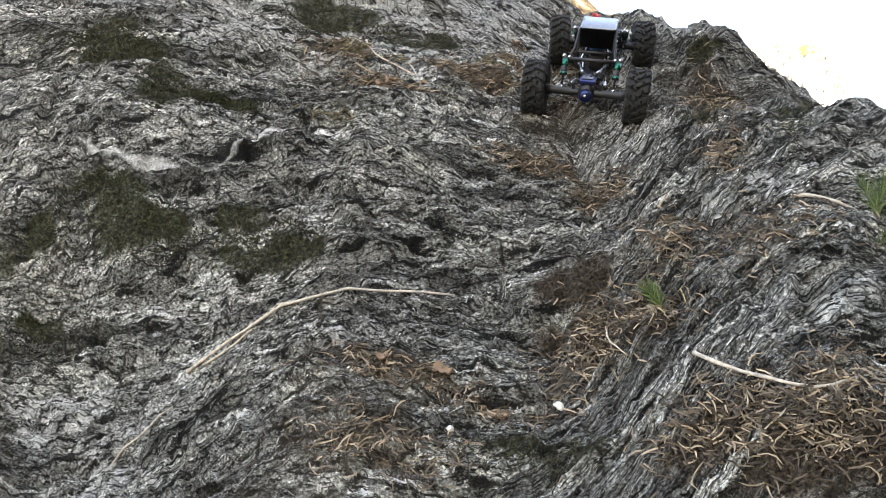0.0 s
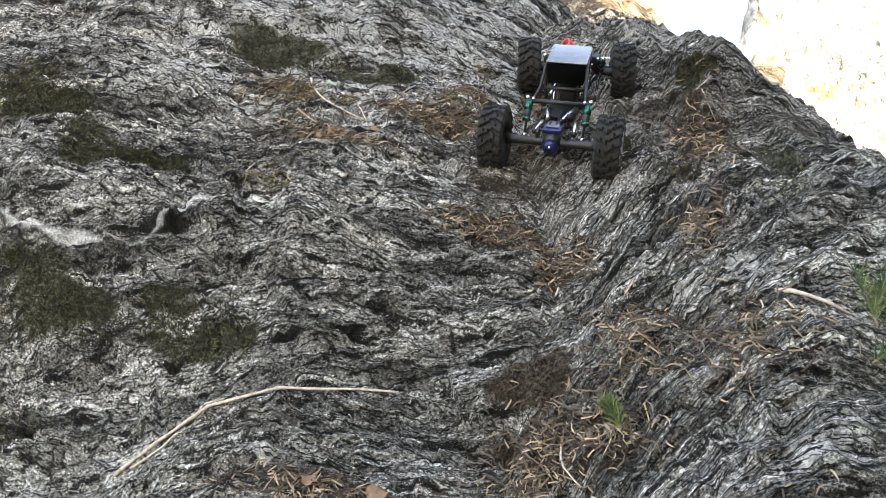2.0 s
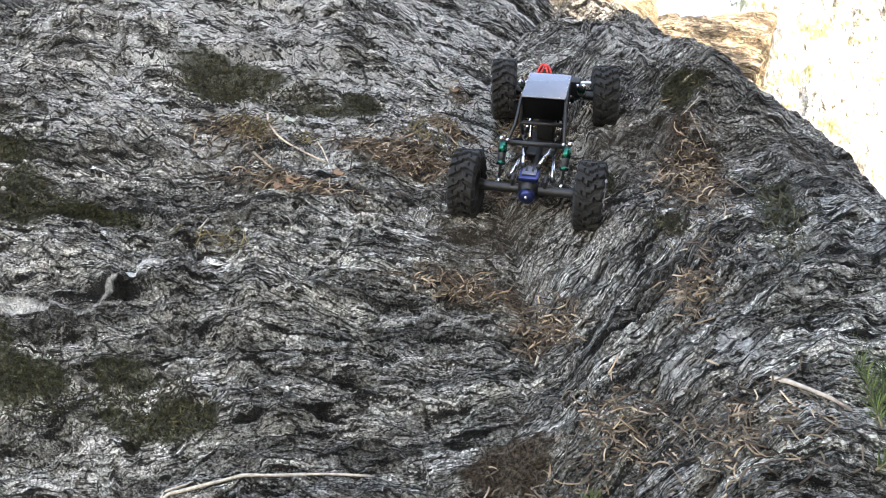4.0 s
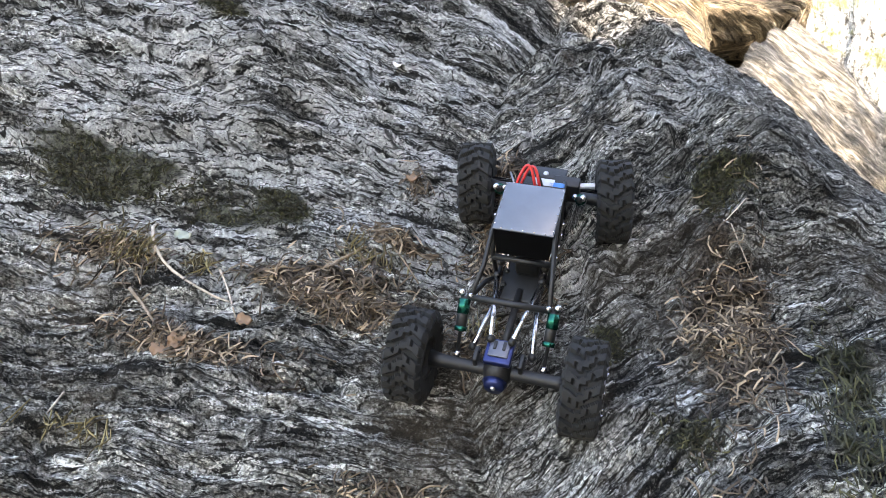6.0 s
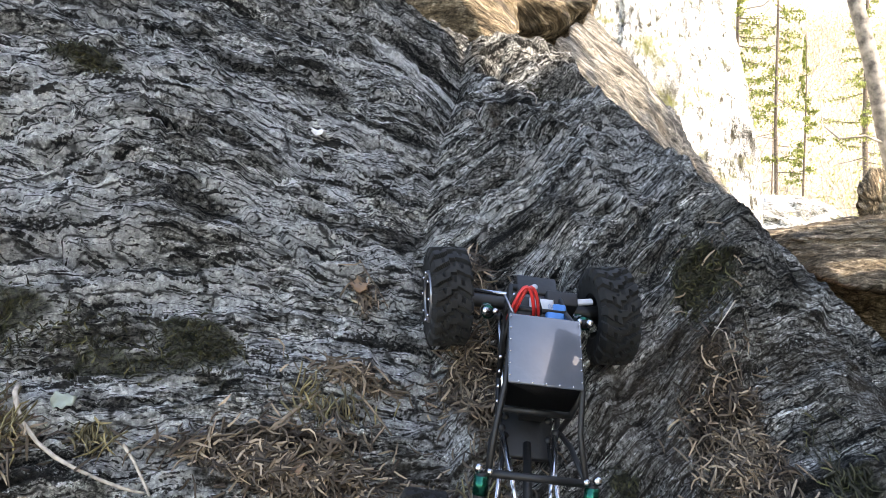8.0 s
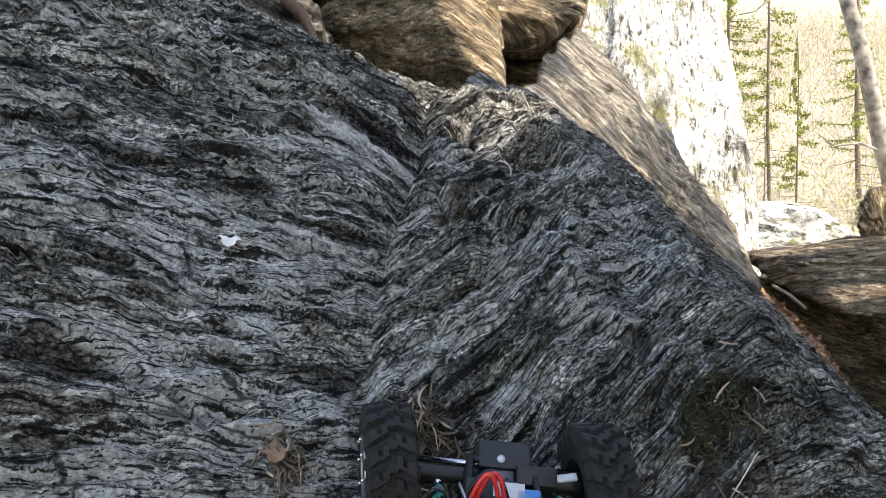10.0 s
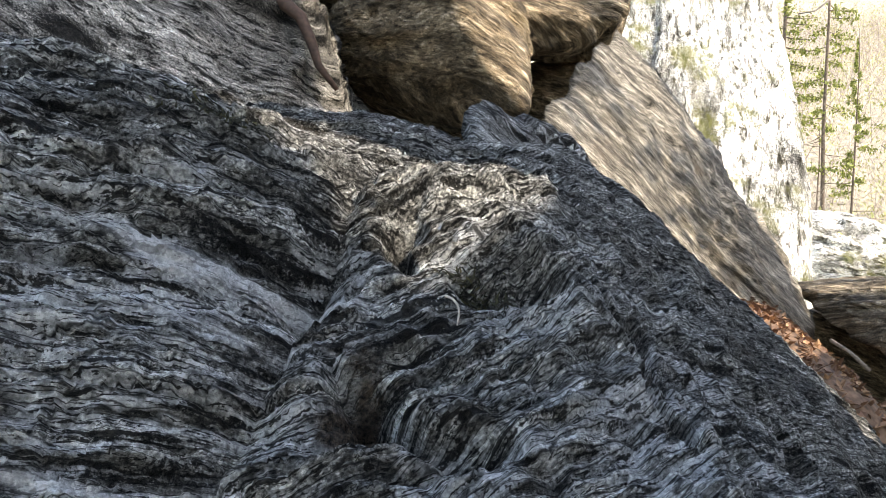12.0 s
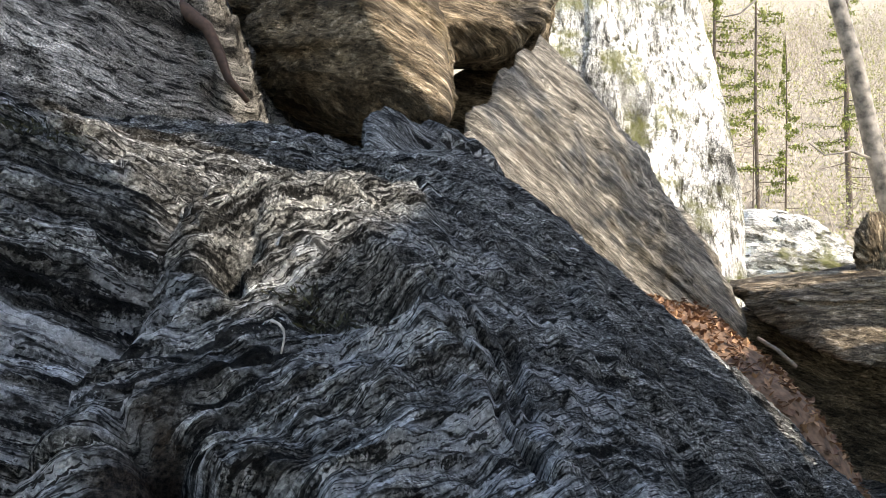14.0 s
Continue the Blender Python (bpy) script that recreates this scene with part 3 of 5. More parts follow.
tagged(rock("shade_tower", [(3.0, -0.95, -3), (3.0, 0.4, -3), (3.8, 0.2, -3), (3.8, -1.2, -3), (3.0, -0.95, 7), (3.0, 0.35, 7), (3.8, 0.1, 7), (3.8, -1.2, 7)],
            BROWN, seed=16, detail=6, round_off=0.02, swell=0.1), "unseen rock tower added to shade the face", "cliff")
tagged(rock("shade_cap", [(3.05, -1.9, 4.0), (3.05, -0.7, 4.0), (3.7, -0.8, 4.7), (3.7, -2.0, 4.7), (3.05, -1.9, 7), (3.05, -0.7, 7), (3.7, -0.8, 7), (3.7, -2.0, 7)],
            BROWN, seed=18, detail=5, round_off=0.02, swell=0.1), "unseen block added to narrow the sun gap", "boulder")
tagged(rock("shade_sill", [(3.05, -1.9, -3), (3.05, -0.7, -3), (3.7, -0.8, -3), (3.7, -2.0, -3), (3.05, -1.9, 3.42), (3.05, -0.7, 3.42), (3.7, -0.8, 3.9), (3.7, -2.0, 3.9)],
            BROWN, seed=17, detail=5, round_off=0.02, swell=0.1), "unseen block added to fill the sun gap below", "boulder")
# two rocks out of view, added to keep the sun off the hollow
tagged(rock("shade_boulder", [(2.3, 0.4, -3), (2.4, 2.2, -3), (4.5, 2.4, -3), (4.5, 0.4, -3), (2.6, 0.5, 1.3), (2.7, 2.0, 1.5), (4.4, 2.4, 2.1), (4.5, 0.5, 1.8)],
            BROWN, seed=12, detail=5), "unseen rock mass added to shade the hollow", "boulder")
tagged(rock("shade_boulder_far", [(3.6, 3.2, -3), (3.6, 4.9, -3), (5.2, 5.0, -3), (5.2, 3.0, -3), (3.6, 3.2, 1.2), (3.6, 4.8, 1.3), (5.0, 4.8, 1.8), (5.0, 3.1, 1.6)],
            BROWN, seed=19, detail=5, swell=0.3), "unseen rock mass added to darken the hollow", "boulder")
tagged(rock("cave_rock", [(-2.2, 6.4, -0.8), (1.0, 6.6, -0.8), (-2.2, 6.4, 1.6), (-0.5, 6.4, 1.6), (-0.25, 6.5, 1.05), (0.7, 6.7, 0.95), (-2, 7.5, 1.8), (0.8, 7.6, 0.8), (-2, 7.5, -1), (0.8, 7.5, -1)],
            BROWN, seed=13, detail=5), "dark rock at the back of the cave", "boulder")
# added to close the gap from behind, so that the cave stays dark
tagged(rock("gap_filler", [(0.2, 6.0, 1.40), (0.66, 6.0, 1.65), (0.55, 5.6, 1.0), (-0.05, 6.0, 1.12), (-0.2, 6.0, 1.08), (-0.2, 6.2, 0.4), (0.9, 6.2, 0.4), (0.9, 6.4, 1.6)],
            BROWN, seed=15, detail=5, rough=0.6), "rock added behind the gap to darken the cave", "boulder")
tagged(rock("ravine_rock", [(1.9, 5.0, -2.6), (1.9, 4.9, -0.9), (1.74, 5.1, -0.34), (2.0, 5.25, -0.38), (2.3, 5.6, -0.62), (4.5, 5.0, -0.5), (4.8, 4.2, -2.6), (4.8, 6.4, -2.6), (2.2, 6.4, -2.6), (4.6, 6.3, -0.6), (2.4, 6.3, -0.75)],
            BROWN, seed=14, detail=5), "dark rock deep in the hollow", "boulder")


def far_ground():
    """One sheet to the horizon, with the far side of the valley rising."""
    x = np.concatenate([-np.geomspace(900, 8, 40), np.linspace(-7.6, 11.6, 60), np.geomspace(12, 900, 40)])
    y = np.concatenate([-np.geomspace(900, 6, 40), np.linspace(-5, 30, 90), np.geomspace(31, 900, 60)])
    a, b = (q.ravel() for q in np.meshgrid(x, y))
    z = -2.6 + 0.06 * np.clip(b, -10, 12) + 0.55 * softplus(b - 15, 2.0) * np.exp(-np.clip(b - 15, 0, None) / 220)
    z = z + 0.15 * fbm(np.stack([a, b, 0 * a], 1) * 0.6, 4, 50)
    return mesh_of("ground_far", np.stack([a, b, z], 1), grid_faces(len(x), len(y)), plain("leaf_floor", (0.33, 0.29, 0.22), 0.9, 0, 0.5, 6.0))


tagged(new("ground_far", far_ground()), "leaf-strewn valley floor and hillside beyond the rocks", "ground", kind="structure")


# ---- building blocks for things ----
def part(name, bm, material, parent=None, label="", smooth=True):
    me = bpy.data.meshes.new(name)
    bm.normal_update()
    bm.to_mesh(me)
    bm.free()
    me.materials.append(material)
    me.polygons.foreach_set("use_smooth", [smooth] * len(me.polygons))
    ob = new(name, me)
    if parent is not None:
        ob.parent = parent
    if label:
        ob["label"] = label
    return ob


def tube(bm, points, radii, sides=6, cap=True):
    """A tapered tube through points."""
    points = [Vector(p) for p in points]
    if not hasattr(radii, "__len__"):
        radii = [radii] * len(points)
    rings = []
    for n, (p, r) in enumerate(zip(points, radii)):
        way = (points[min(n + 1, len(points) - 1)] - points[max(n - 1, 0)]).normalized()
        side = way.orthogonal().normalized() if n == 0 else (side - way * side.dot(way)).normalized()
        up = way.cross(side)
        rings.append([bm.verts.new(p + r * (side * math.cos(a) + up * math.sin(a))) for a in (math.tau * k / sides for k in range(sides))])
    for a, b in zip(rings, rings[1:]):
        for k in range(sides):
            bm.faces.new((a[k], a[(k + 1) % sides], b[(k + 1) % sides], b[k]))
    if cap:
        bm.faces.new(rings[0][::-1])
        bm.faces.new(rings[-1])
    return bm


def block(bm, centre, size, bevel=0.0, turn=None):
    """A box with worn edges."""
    m = Matrix.Translation(centre) @ (turn or Matrix.Identity(4)) @ Matrix.Diagonal((*size, 1))
    made = bmesh.ops.create_cube(bm, size=1, matrix=m)["verts"]
    if bevel:
        edges = list({e for v in made for e in v.link_edges})
        bmesh.ops.bevel(bm, geom=edges, offset=bevel, segments=2, affect="EDGES", profile=0.5)
    return bm


def lathe(bm, profile, turns=32):
    """Turns (radius, x) rows about the x axis; the profile closes on itself."""
    rings = [[bm.verts.new((x, r * math.cos(a), r * math.sin(a))) for r, x in profile] for a in (math.tau * k / turns for k in range(turns))]
    for n in range(turns):
        a, b = rings[n], rings[(n + 1) % turns]
        for k in range(len(profile)):
            j = (k + 1) % len(profile)
            bm.faces.new((a[k], a[j], b[j], b[k]))
    return bm


def ball(bm, centre, r, segments=8):
    bmesh.ops.create_uvsphere(bm, u_segments=segments, v_segments=max(4, segments // 2), radius=r, matrix=Matrix.Translation(centre))
    return bm


RUBBER = plain("tyre_rubber", (0.006, 0.006, 0.0058), 0.85, 0, 0.5, 90)
BLACK = plain("black_plastic", (0.004, 0.004, 0.0045), 0.55, 0, 0.3, 120)
STEEL = plain("bright_steel", (0.55, 0.55, 0.57), 0.25, 1.0, 0.08, 200)
ROOF = plain("smoked_panel", (0.07, 0.08, 0.10), 0.16, 0.0, 0.06, 40, coat=1.0)
GREEN = plain("green_anodised", (0.008, 0.10, 0.07), 0.25, 0.9)
BLUE = plain("blue_case", (0.03, 0.16, 0.42), 0.35, 0.3, 0.15, 80)
NAVY = plain("navy_anodised", (0.02, 0.03, 0.10), 0.3, 0.7)
LABEL = plain("pale_label", (0.40, 0.42, 0.46), 0.4, 0, 0.1, 60)
RED = plain("red_wire", (0.55, 0.03, 0.03), 0.35, 0, 0.2, 200)
GREY = plain("grey_metal", (0.30, 0.30, 0.32), 0.35, 0.9, 0.1, 100)


def tyre_mesh():
    """A knobbly tyre in one skin: blocks stand out of a round carcass."""
    if "tyre" in bpy.data.meshes:
        return bpy.data.meshes["tyre"]
    outline = [(0.030, -0.022), (0.038, -0.0235), (0.046, -0.0245), (0.052, -0.0245), (0.0565, -0.023)] + [(0.0585, x) for x in np.linspace(-0.0215, 0.0215, 18)]
    outline += [(0.0565, 0.023), (0.052, 0.0245), (0.046, 0.0245), (0.038, 0.0235), (0.030, 0.022), (0.031, 0.0)]
    turns, m = 240, len(outline)
    r, x = (np.array(q) for q in zip(*outline))
    a = np.arange(turns) / turns * math.tau
    rr, xx = np.repeat(r[None], turns, 0), np.repeat(x[None], turns, 0)
    ang = np.repeat(a[:, None], m, 1)
    row = np.where(xx < 0, 0.0, 0.5)
    f = (ang / math.tau * 18 + row + np.abs(xx) * 26) % 1.0
    inner = (np.abs(xx) > 0.0035) & (f < 0.62) & (rr > 0.05)
    mid = (np.abs(xx) <= 0.006) & (((ang / math.tau * 18 + 0.3) % 1.0) < 0.45) & (rr > 0.057)
    split = (np.abs(np.abs(xx) - 0.0125) < 0.0012) & (f > 0.25)
    lug = np.where((inner & ~split) | mid, 1.0, 0.0)
    rr = rr + lug * np.where(rr > 0.055, 0.0055, 0.0015)
    xx = xx + np.sign(xx) * lug * np.where(rr < 0.060, 0.002, 0.0)
    v = np.stack([xx, rr * np.cos(ang), rr * np.sin(ang)], -1).reshape(-1, 3)
    i = np.arange(turns * m).reshape(turns, m)
    j, k = np.roll(i, -1, 0), np.roll(i, -1, 1)
    faces = np.stack([i, k, np.roll(k, -1, 0), j], -1).reshape(-1, 4)
    return mesh_of("tyre", v, faces, RUBBER, smooth=False)


def crawler_wheel(car, place, spin, lean=0.0, steer=0.0):
    """A knobbly wheel; its outer side looks to +x before it is turned."""
    wheel = part("wheel", tube(bmesh.new(), [(-0.012, 0, 0), (0.014, 0, 0)], 0.016, 12), BLACK, car, "black wheel with a knobbly tyre")
    tyre = new("tyre", tyre_mesh())
    tyre.parent = wheel
    tyre["label"] = "black rubber tyre with deep lugs"
    bm = lathe(bmesh.new(), [(0.026, -0.018), (0.0335, -0.022), (0.0335, 0.022), (0.028, 0.021), (0.0255, 0.010)], 28)
    for k in range(6):
        turn = Matrix.Rotation(math.tau * k / 6, 4, "X")
        block(bm, turn @ Vector((0.010, 0, 0.020)), (0.006, 0.008, 0.018), 0.001, turn)
    part("rim", bm, BLACK, wheel, "black spoked rim")
    part("clamp_ring", lathe(bmesh.new(), [(0.027, 0.0225), (0.034, 0.0225), (0.0335, 0.0255), (0.028, 0.0255)], 28), GREY, wheel, "grey metal clamp ring")
    for k in range(8):
        a = math.tau * k / 8
        c = Vector((0.0255, 0.0305 * math.cos(a), 0.0305 * math.sin(a)))
        part("bolt", tube(bmesh.new(), [c, c + Vector((0.003, 0, 0))], 0.0022, 6), STEEL, wheel)
    flip = 180 if place[0] < 0 else 0
    wheel.matrix_local = Matrix.Translation(place) @ pose(0, 0, 0, spin, lean, flip + steer)
    return wheel


def rock_crawler():
    """A tube-framed radio-controlled rock crawler; y is its way ahead, z up, its tyres stand on z = 0."""
    car = tagged(new("rock_crawler"), "black radio-controlled rock crawler climbing the gully", "toy car")
    rear, front, axle = -0.158, 0.166, 0.064
    for place, spin, steer in (((-0.116, rear, axle), 10, 0), ((0.112, rear, axle), 33, 0), ((-0.108, front, axle), 50, 9), ((0.104, front, axle), 21, 9)):
        crawler_wheel(car, place, spin, 0, steer)
    for name, y in (("rear_axle", rear), ("front_axle", front)):
        bm = tube(bmesh.new(), [(-0.092, y, axle), (-0.075, y, axle), (-0.03, y, axle), (0.03, y, axle), (0.075, y, axle), (0.092, y, axle)],
                  [0.013, 0.009, 0.0085, 0.0085, 0.009, 0.013], 12)
        bmesh.ops.create_uvsphere(bm, u_segments=16, v_segments=10, radius=0.022, matrix=Matrix.Translation((0, y, axle)) @ Matrix.Diagonal((0.9, 1.0, 1.05, 1)))
        housing = part(name, bm, BLACK, car, "black axle tube with a round gear housing")
        sign = -1 if y < 0 else 1
        part("cover", tube(bmesh.new(), [(0, y + sign * 0.018, axle), (0, y + sign * 0.027, axle)], [0.017, 0.012], 14), NAVY, housing, "dark blue gear cover")
        part("cover_screw", ball(bmesh.new(), (0, y + sign * 0.028, axle + 0.004), 0.004), STEEL, housing)
        bm = block(bmesh.new(), (0, y - sign * 0.012, axle + 0.026), (0.036, 0.036, 0.010), 0.002)
        mount = part("link_mount", bm, NAVY, housing, "dark metal link mount with a slotted plate")
        bm = bmesh.new()
        block(bm, (0, y - sign * 0.014, axle + 0.0325), (0.026, 0.024, 0.003), 0.0008)
        part("mount_plate", bm, plain("dark_plate", (0.09, 0.095, 0.115), 0.35, 0.5, 0.1, 60), housing, "dark slotted plate")
        for x in (-0.006, 0.006):
            part("plate_slot", block(bmesh.new(), (x, y - sign * 0.018, axle + 0.0345), (0.004, 0.012, 0.002), 0.0004), BLACK, housing)
        for x in (-0.03, 0.03):
            part("axle_bracket", block(bmesh.new(), (x, y - sign * 0.008, axle + 0.010), (0.006, 0.022, 0.026), 0.0015), BLACK, housing)
            part("rod_end", ball(bmesh.new(), (x, y - sign * 0.016, axle + 0.016), 0.0055), STEEL, housing)
    # silver links from the axles to the skid
    for sign, y in ((-1, rear), (1, front)):
        for x0, x1, z0, z1 in ((-0.014, -0.034, 0.098, 0.074), (0.014, 0.030, 0.098, 0.074), (-0.040, -0.026, 0.070, 0.052), (0.040, 0.026, 0.070, 0.052)):
            a, b = Vector((x0, y - sign * 0.026, z0)), Vector((x1, sign * 0.012, z1))
            link = part("link", tube(bmesh.new(), [a, b], 0.0036, 10), STEEL, car, "bright metal suspension link")
            for end in (a, b):
                part("link_end", ball(bmesh.new(), end, 0.006), BLACK, link)
        part("drive_shaft", tube(bmesh.new(), [(0, y - sign * 0.022, axle), (0, sign * 0.02, 0.058)], [0.006, 0.0045], 10), BLACK, car, "black drive shaft")
    part("skid", block(bmesh.new(), (0, 0.0, 0.050), (0.062, 0.075, 0.010), 0.003), BLACK, car, "black centre skid plate")
    part("gearbox", block(bmesh.new(), (0.004, 0.03, 0.073), (0.034, 0.045, 0.034), 0.004), BLACK, car, "black gearbox")
    # tube frame, one side and its twin
    for x in (-1, 1):
        rails = (
            [(0.053, -0.083, 0.112), (0.047, -0.03, 0.118), (0.043, 0.006, 0.148), (0.040, 0.05, 0.152), (0.038, 0.092, 0.146), (0.034, 0.125, 0.118), (0.030, 0.172, 0.096)],
            [(0.053, -0.083, 0.112), (0.046, -0.03, 0.080), (0.036, 0.0, 0.058), (0.036, 0.06, 0.058), (0.034, 0.12, 0.075), (0.030, 0.172, 0.092)],
            [(0.043, 0.006, 0.148), (0.042, 0.0, 0.10), (0.036, -0.004, 0.058)],
            [(0.038, 0.092, 0.146), (0.037, 0.09, 0.10), (0.036, 0.06, 0.058)],
        )
        for line in rails:
            part("frame_tube", tube(bmesh.new(), [(x * a, b, c) for a, b, c in line], 0.0034, 8), BLACK, car)
        for n in range(5):
            part("frame_screw", ball(bmesh.new(), (x * 0.0475, -0.02 + 0.016 * n, 0.118 + 0.005 * n), 0.0026, 6), STEEL, car)
    for y, z, half in ((-0.083, 0.112, 0.057), (0.125, 0.118, 0.034), (0.172, 0.094, 0.031), (0.0, 0.10, 0.042)):
        part("cross_bar", tube(bmesh.new(), [(-half, y, z), (half, y, z)], 0.0045, 10), BLACK, car, "black cross tube")
    # shocks with green caps
    for sign, y, top, z in ((-1, rear, -0.083, 0.112), (1, front, 0.118, 0.112)):
        for x in (-1, 1):
            a, b = Vector((x * 0.060, top, z)), Vector((x * 0.058, y - sign * 0.012, 0.068))
            way = (b - a)
            shock = part("shock", tube(bmesh.new(), [a, a + way * 0.12, a + way * 0.13, a + way * 0.6, a + way * 0.61, b], [0.006, 0.006, 0.0075, 0.0075, 0.0025, 0.0025], 10), BLACK, car, "black shock absorber")
            part("shock_cap", tube(bmesh.new(), [a + way * 0.04, a + way * 0.30], 0.0082, 10), GREEN, shock, "green anodised cap")
            part("shock_collar", tube(bmesh.new(), [a + way * 0.52, a + way * 0.60], 0.0085, 10), GREEN, shock)
            part("ball_joint", ball(bmesh.new(), a - way.normalized() * 0.003 + Vector((x * 0.004, 0, 0.003)), 0.0055), STEEL, shock)
            part("ball_joint", ball(bmesh.new(), a + Vector((-x * 0.008, 0, 0.004)), 0.0042), STEEL, shock)
            part("shock_foot", ball(bmesh.new(), b, 0.0055), STEEL, shock)
            bm = bmesh.new()
            tube(bm, [a + way * (0.3 + 0.32 * k / 40) + 0.0078 * Vector((math.cos(k * 0.95), math.sin(k * 0.95) * 0.6, math.sin(k * 0.95) * 0.7)) for k in range(41)], 0.0009, 5)
            part("spring", bm, GREY, shock)
    # cab: smoked roof over a black shell
    bm = bmesh.new()
    block(bm, (0, 0.048, 0.1555), (0.084, 0.090, 0.004), 0.0018, pose(0, 0, 0, -1.5))
    cab = part("roof_panel", bm, ROOF, car, "smoked grey glossy roof panel")
    bm = bmesh.new()
    for k in range(6):
        for side in (-1, 1):
            ball(bm, (side * 0.040, 0.012 + 0.015 * k, 0.1582), 0.0013, 6)
    for k in range(5):
        ball(bm, (-0.03 + 0.015 * k, 0.0055, 0.1585), 0.0013, 6)
    part("roof_rivets", bm, STEEL, cab)
    bm = bmesh.new()
    rows = [[(-0.041, 0.006, 0.152), (0.041, 0.006, 0.152), (0.039, 0.092, 0.150), (-0.039, 0.092, 0.150)], [(-0.037, -0.002, 0.112), (0.037, -0.002, 0.112), (0.035, 0.094, 0.100), (-0.035, 0.094, 0.100)]]
    rings = [[bm.verts.new(q) for q in row] for row in rows]
    for k in range(4):
        bm.faces.new((rings[0][k], rings[1][k], rings[1][(k + 1) % 4], rings[0][(k + 1) % 4]))
    bm.faces.new(rings[1][::-1])
    bmesh.ops.solidify(bm, geom=bm.faces[:], thickness=0.002)
    part("cab_shell", bm, BLACK, car, "black cab shell")
    # electronics ahead of the cab
    battery = part("battery", block(bmesh.new(), (-0.012, 0.126, 0.106), (0.050, 0.038, 0.026), 0.003), BLACK, car, "black battery pack")
    part("battery_label", block(bmesh.new(), (0.004, 0.132, 0.1205), (0.030, 0.018, 0.003), 0.0008), LABEL, battery, "pale label")
    part("speed_controller", block(bmesh.new(), (0.022, 0.122, 0.110), (0.026, 0.030, 0.024), 0.003), BLUE, car, "blue speed controller box")
    motor = part("motor", tube(bmesh.new(), [(-0.02, 0.105, 0.085), (0.03, 0.105, 0.085)], 0.0165, 16), BLUE, car, "blue electric motor")
    part("motor_end", tube(bmesh.new(), [(0.03, 0.105, 0.085), (0.034, 0.105, 0.085)], 0.013, 16), BLACK, motor)
    part("front_plate", block(bmesh.new(), (0.004, 0.178, 0.094), (0.052, 0.034, 0.006), 0.002, pose(0, 0, 0, -18)), BLACK, car, "black front plate")
    part("plate_eye", tube(bmesh.new(), [(0.0, 0.172, 0.099), (0.0, 0.172, 0.1015)], 0.004, 10), LABEL, car)
    servo = part("servo", block(bmesh.new(), (0.034, 0.156, 0.090), (0.040, 0.020, 0.034), 0.002), BLACK, car, "black steering servo")
    part("servo_horn", block(bmesh.new(), (0.056, 0.158, 0.098), (0.040, 0.008, 0.006), 0.002, pose(0, 0, 0, 0, 0, 12)), LABEL, servo, "pale servo horn")
    part("steering_rod", tube(bmesh.new(), [(-0.085, 0.178, 0.068), (0.085, 0.178, 0.068)], 0.003, 8), STEEL, car, "bright steering rod")
    for n, (x0, top, x1) in enumerate(((-0.036, 0.150, -0.004), (-0.030, 0.146, 0.002), (-0.040, 0.142, 0.006))):
        pts = [(x0 + (x1 - x0) * k / 10, 0.112 + 0.024 * math.sin(math.pi * k / 10) + 0.003 * n, 0.112 + (top - 0.112) * math.sin(math.pi * k / 10) ** 0.7) for k in range(11)]
        part("wire", tube(bmesh.new(), pts, 0.0023, 7), RED if n < 2 else BLACK, car, "red power wire" if n < 2 else "black power wire")
    part("body_clip", tube(bmesh.new(), [(-0.03, 0.10, 0.135), (-0.045, 0.13, 0.137)], 0.0015, 5), GREY, car)
    return car


crawler = rock_crawler()
ahead, right = Vector((0.0427, 0.6075, 0.7932)), Vector((0.9899, 0.0817, -0.1159))
above = right.cross(ahead)
crawler.matrix_world = Matrix.Translation(Vector((-0.213, 0.242, -0.6226)) + 0.008 * above) @ Matrix((right, ahead, above)).transposed().to_4x4()


# ---- litter, twigs and small plants on the rock face ----
def varied(name, low, high, rough=0.8, skew=0.5):
    """Colour that differs from piece to piece."""
    m, nodes, links, b = nodes_of(name)
    half = tuple(a + (b - a) * 0.25 for a, b in zip(low, high))
    r = ramp(nodes, ((0.0, low), (skew, half), (1.0, high)))
    links.new(nodes.new("ShaderNodeNewGeometry").outputs["Random Per Island"], r.inputs[0])
    links.new(r.outputs[0], b.inputs["Base Color"])
    b.inputs["Roughness"].default_value = rough
    return m


STRAW = varied("dry_needles", (0.02, 0.013, 0.009), (0.44, 0.34, 0.235), skew=0.66)
REDLEAF = varied("dead_leaf", (0.09, 0.05, 0.03), (0.24, 0.15, 0.09))
MOSSY = varied("moss_blades", (0.008, 0.008, 0.004), (0.10, 0.095, 0.035), skew=0.7)
SPRUCE = varied("spruce_needles", (0.03, 0.055, 0.015), (0.14, 0.19, 0.05))
GREENISH = varied("yellow_green_needles", (0.05, 0.04, 0.02), (0.30, 0.25, 0.12))
BARK = plain("twig_bark", (0.20, 0.155, 0.115), 0.85, 0, 0.5, 120)
PALEBARK = plain("bleached_twig", (0.40, 0.35, 0.29), 0.85, 0, 0.4, 120)
FACE_UP = Vector((0.0, -R2, R2))
rng = np.random.default_rng(5)


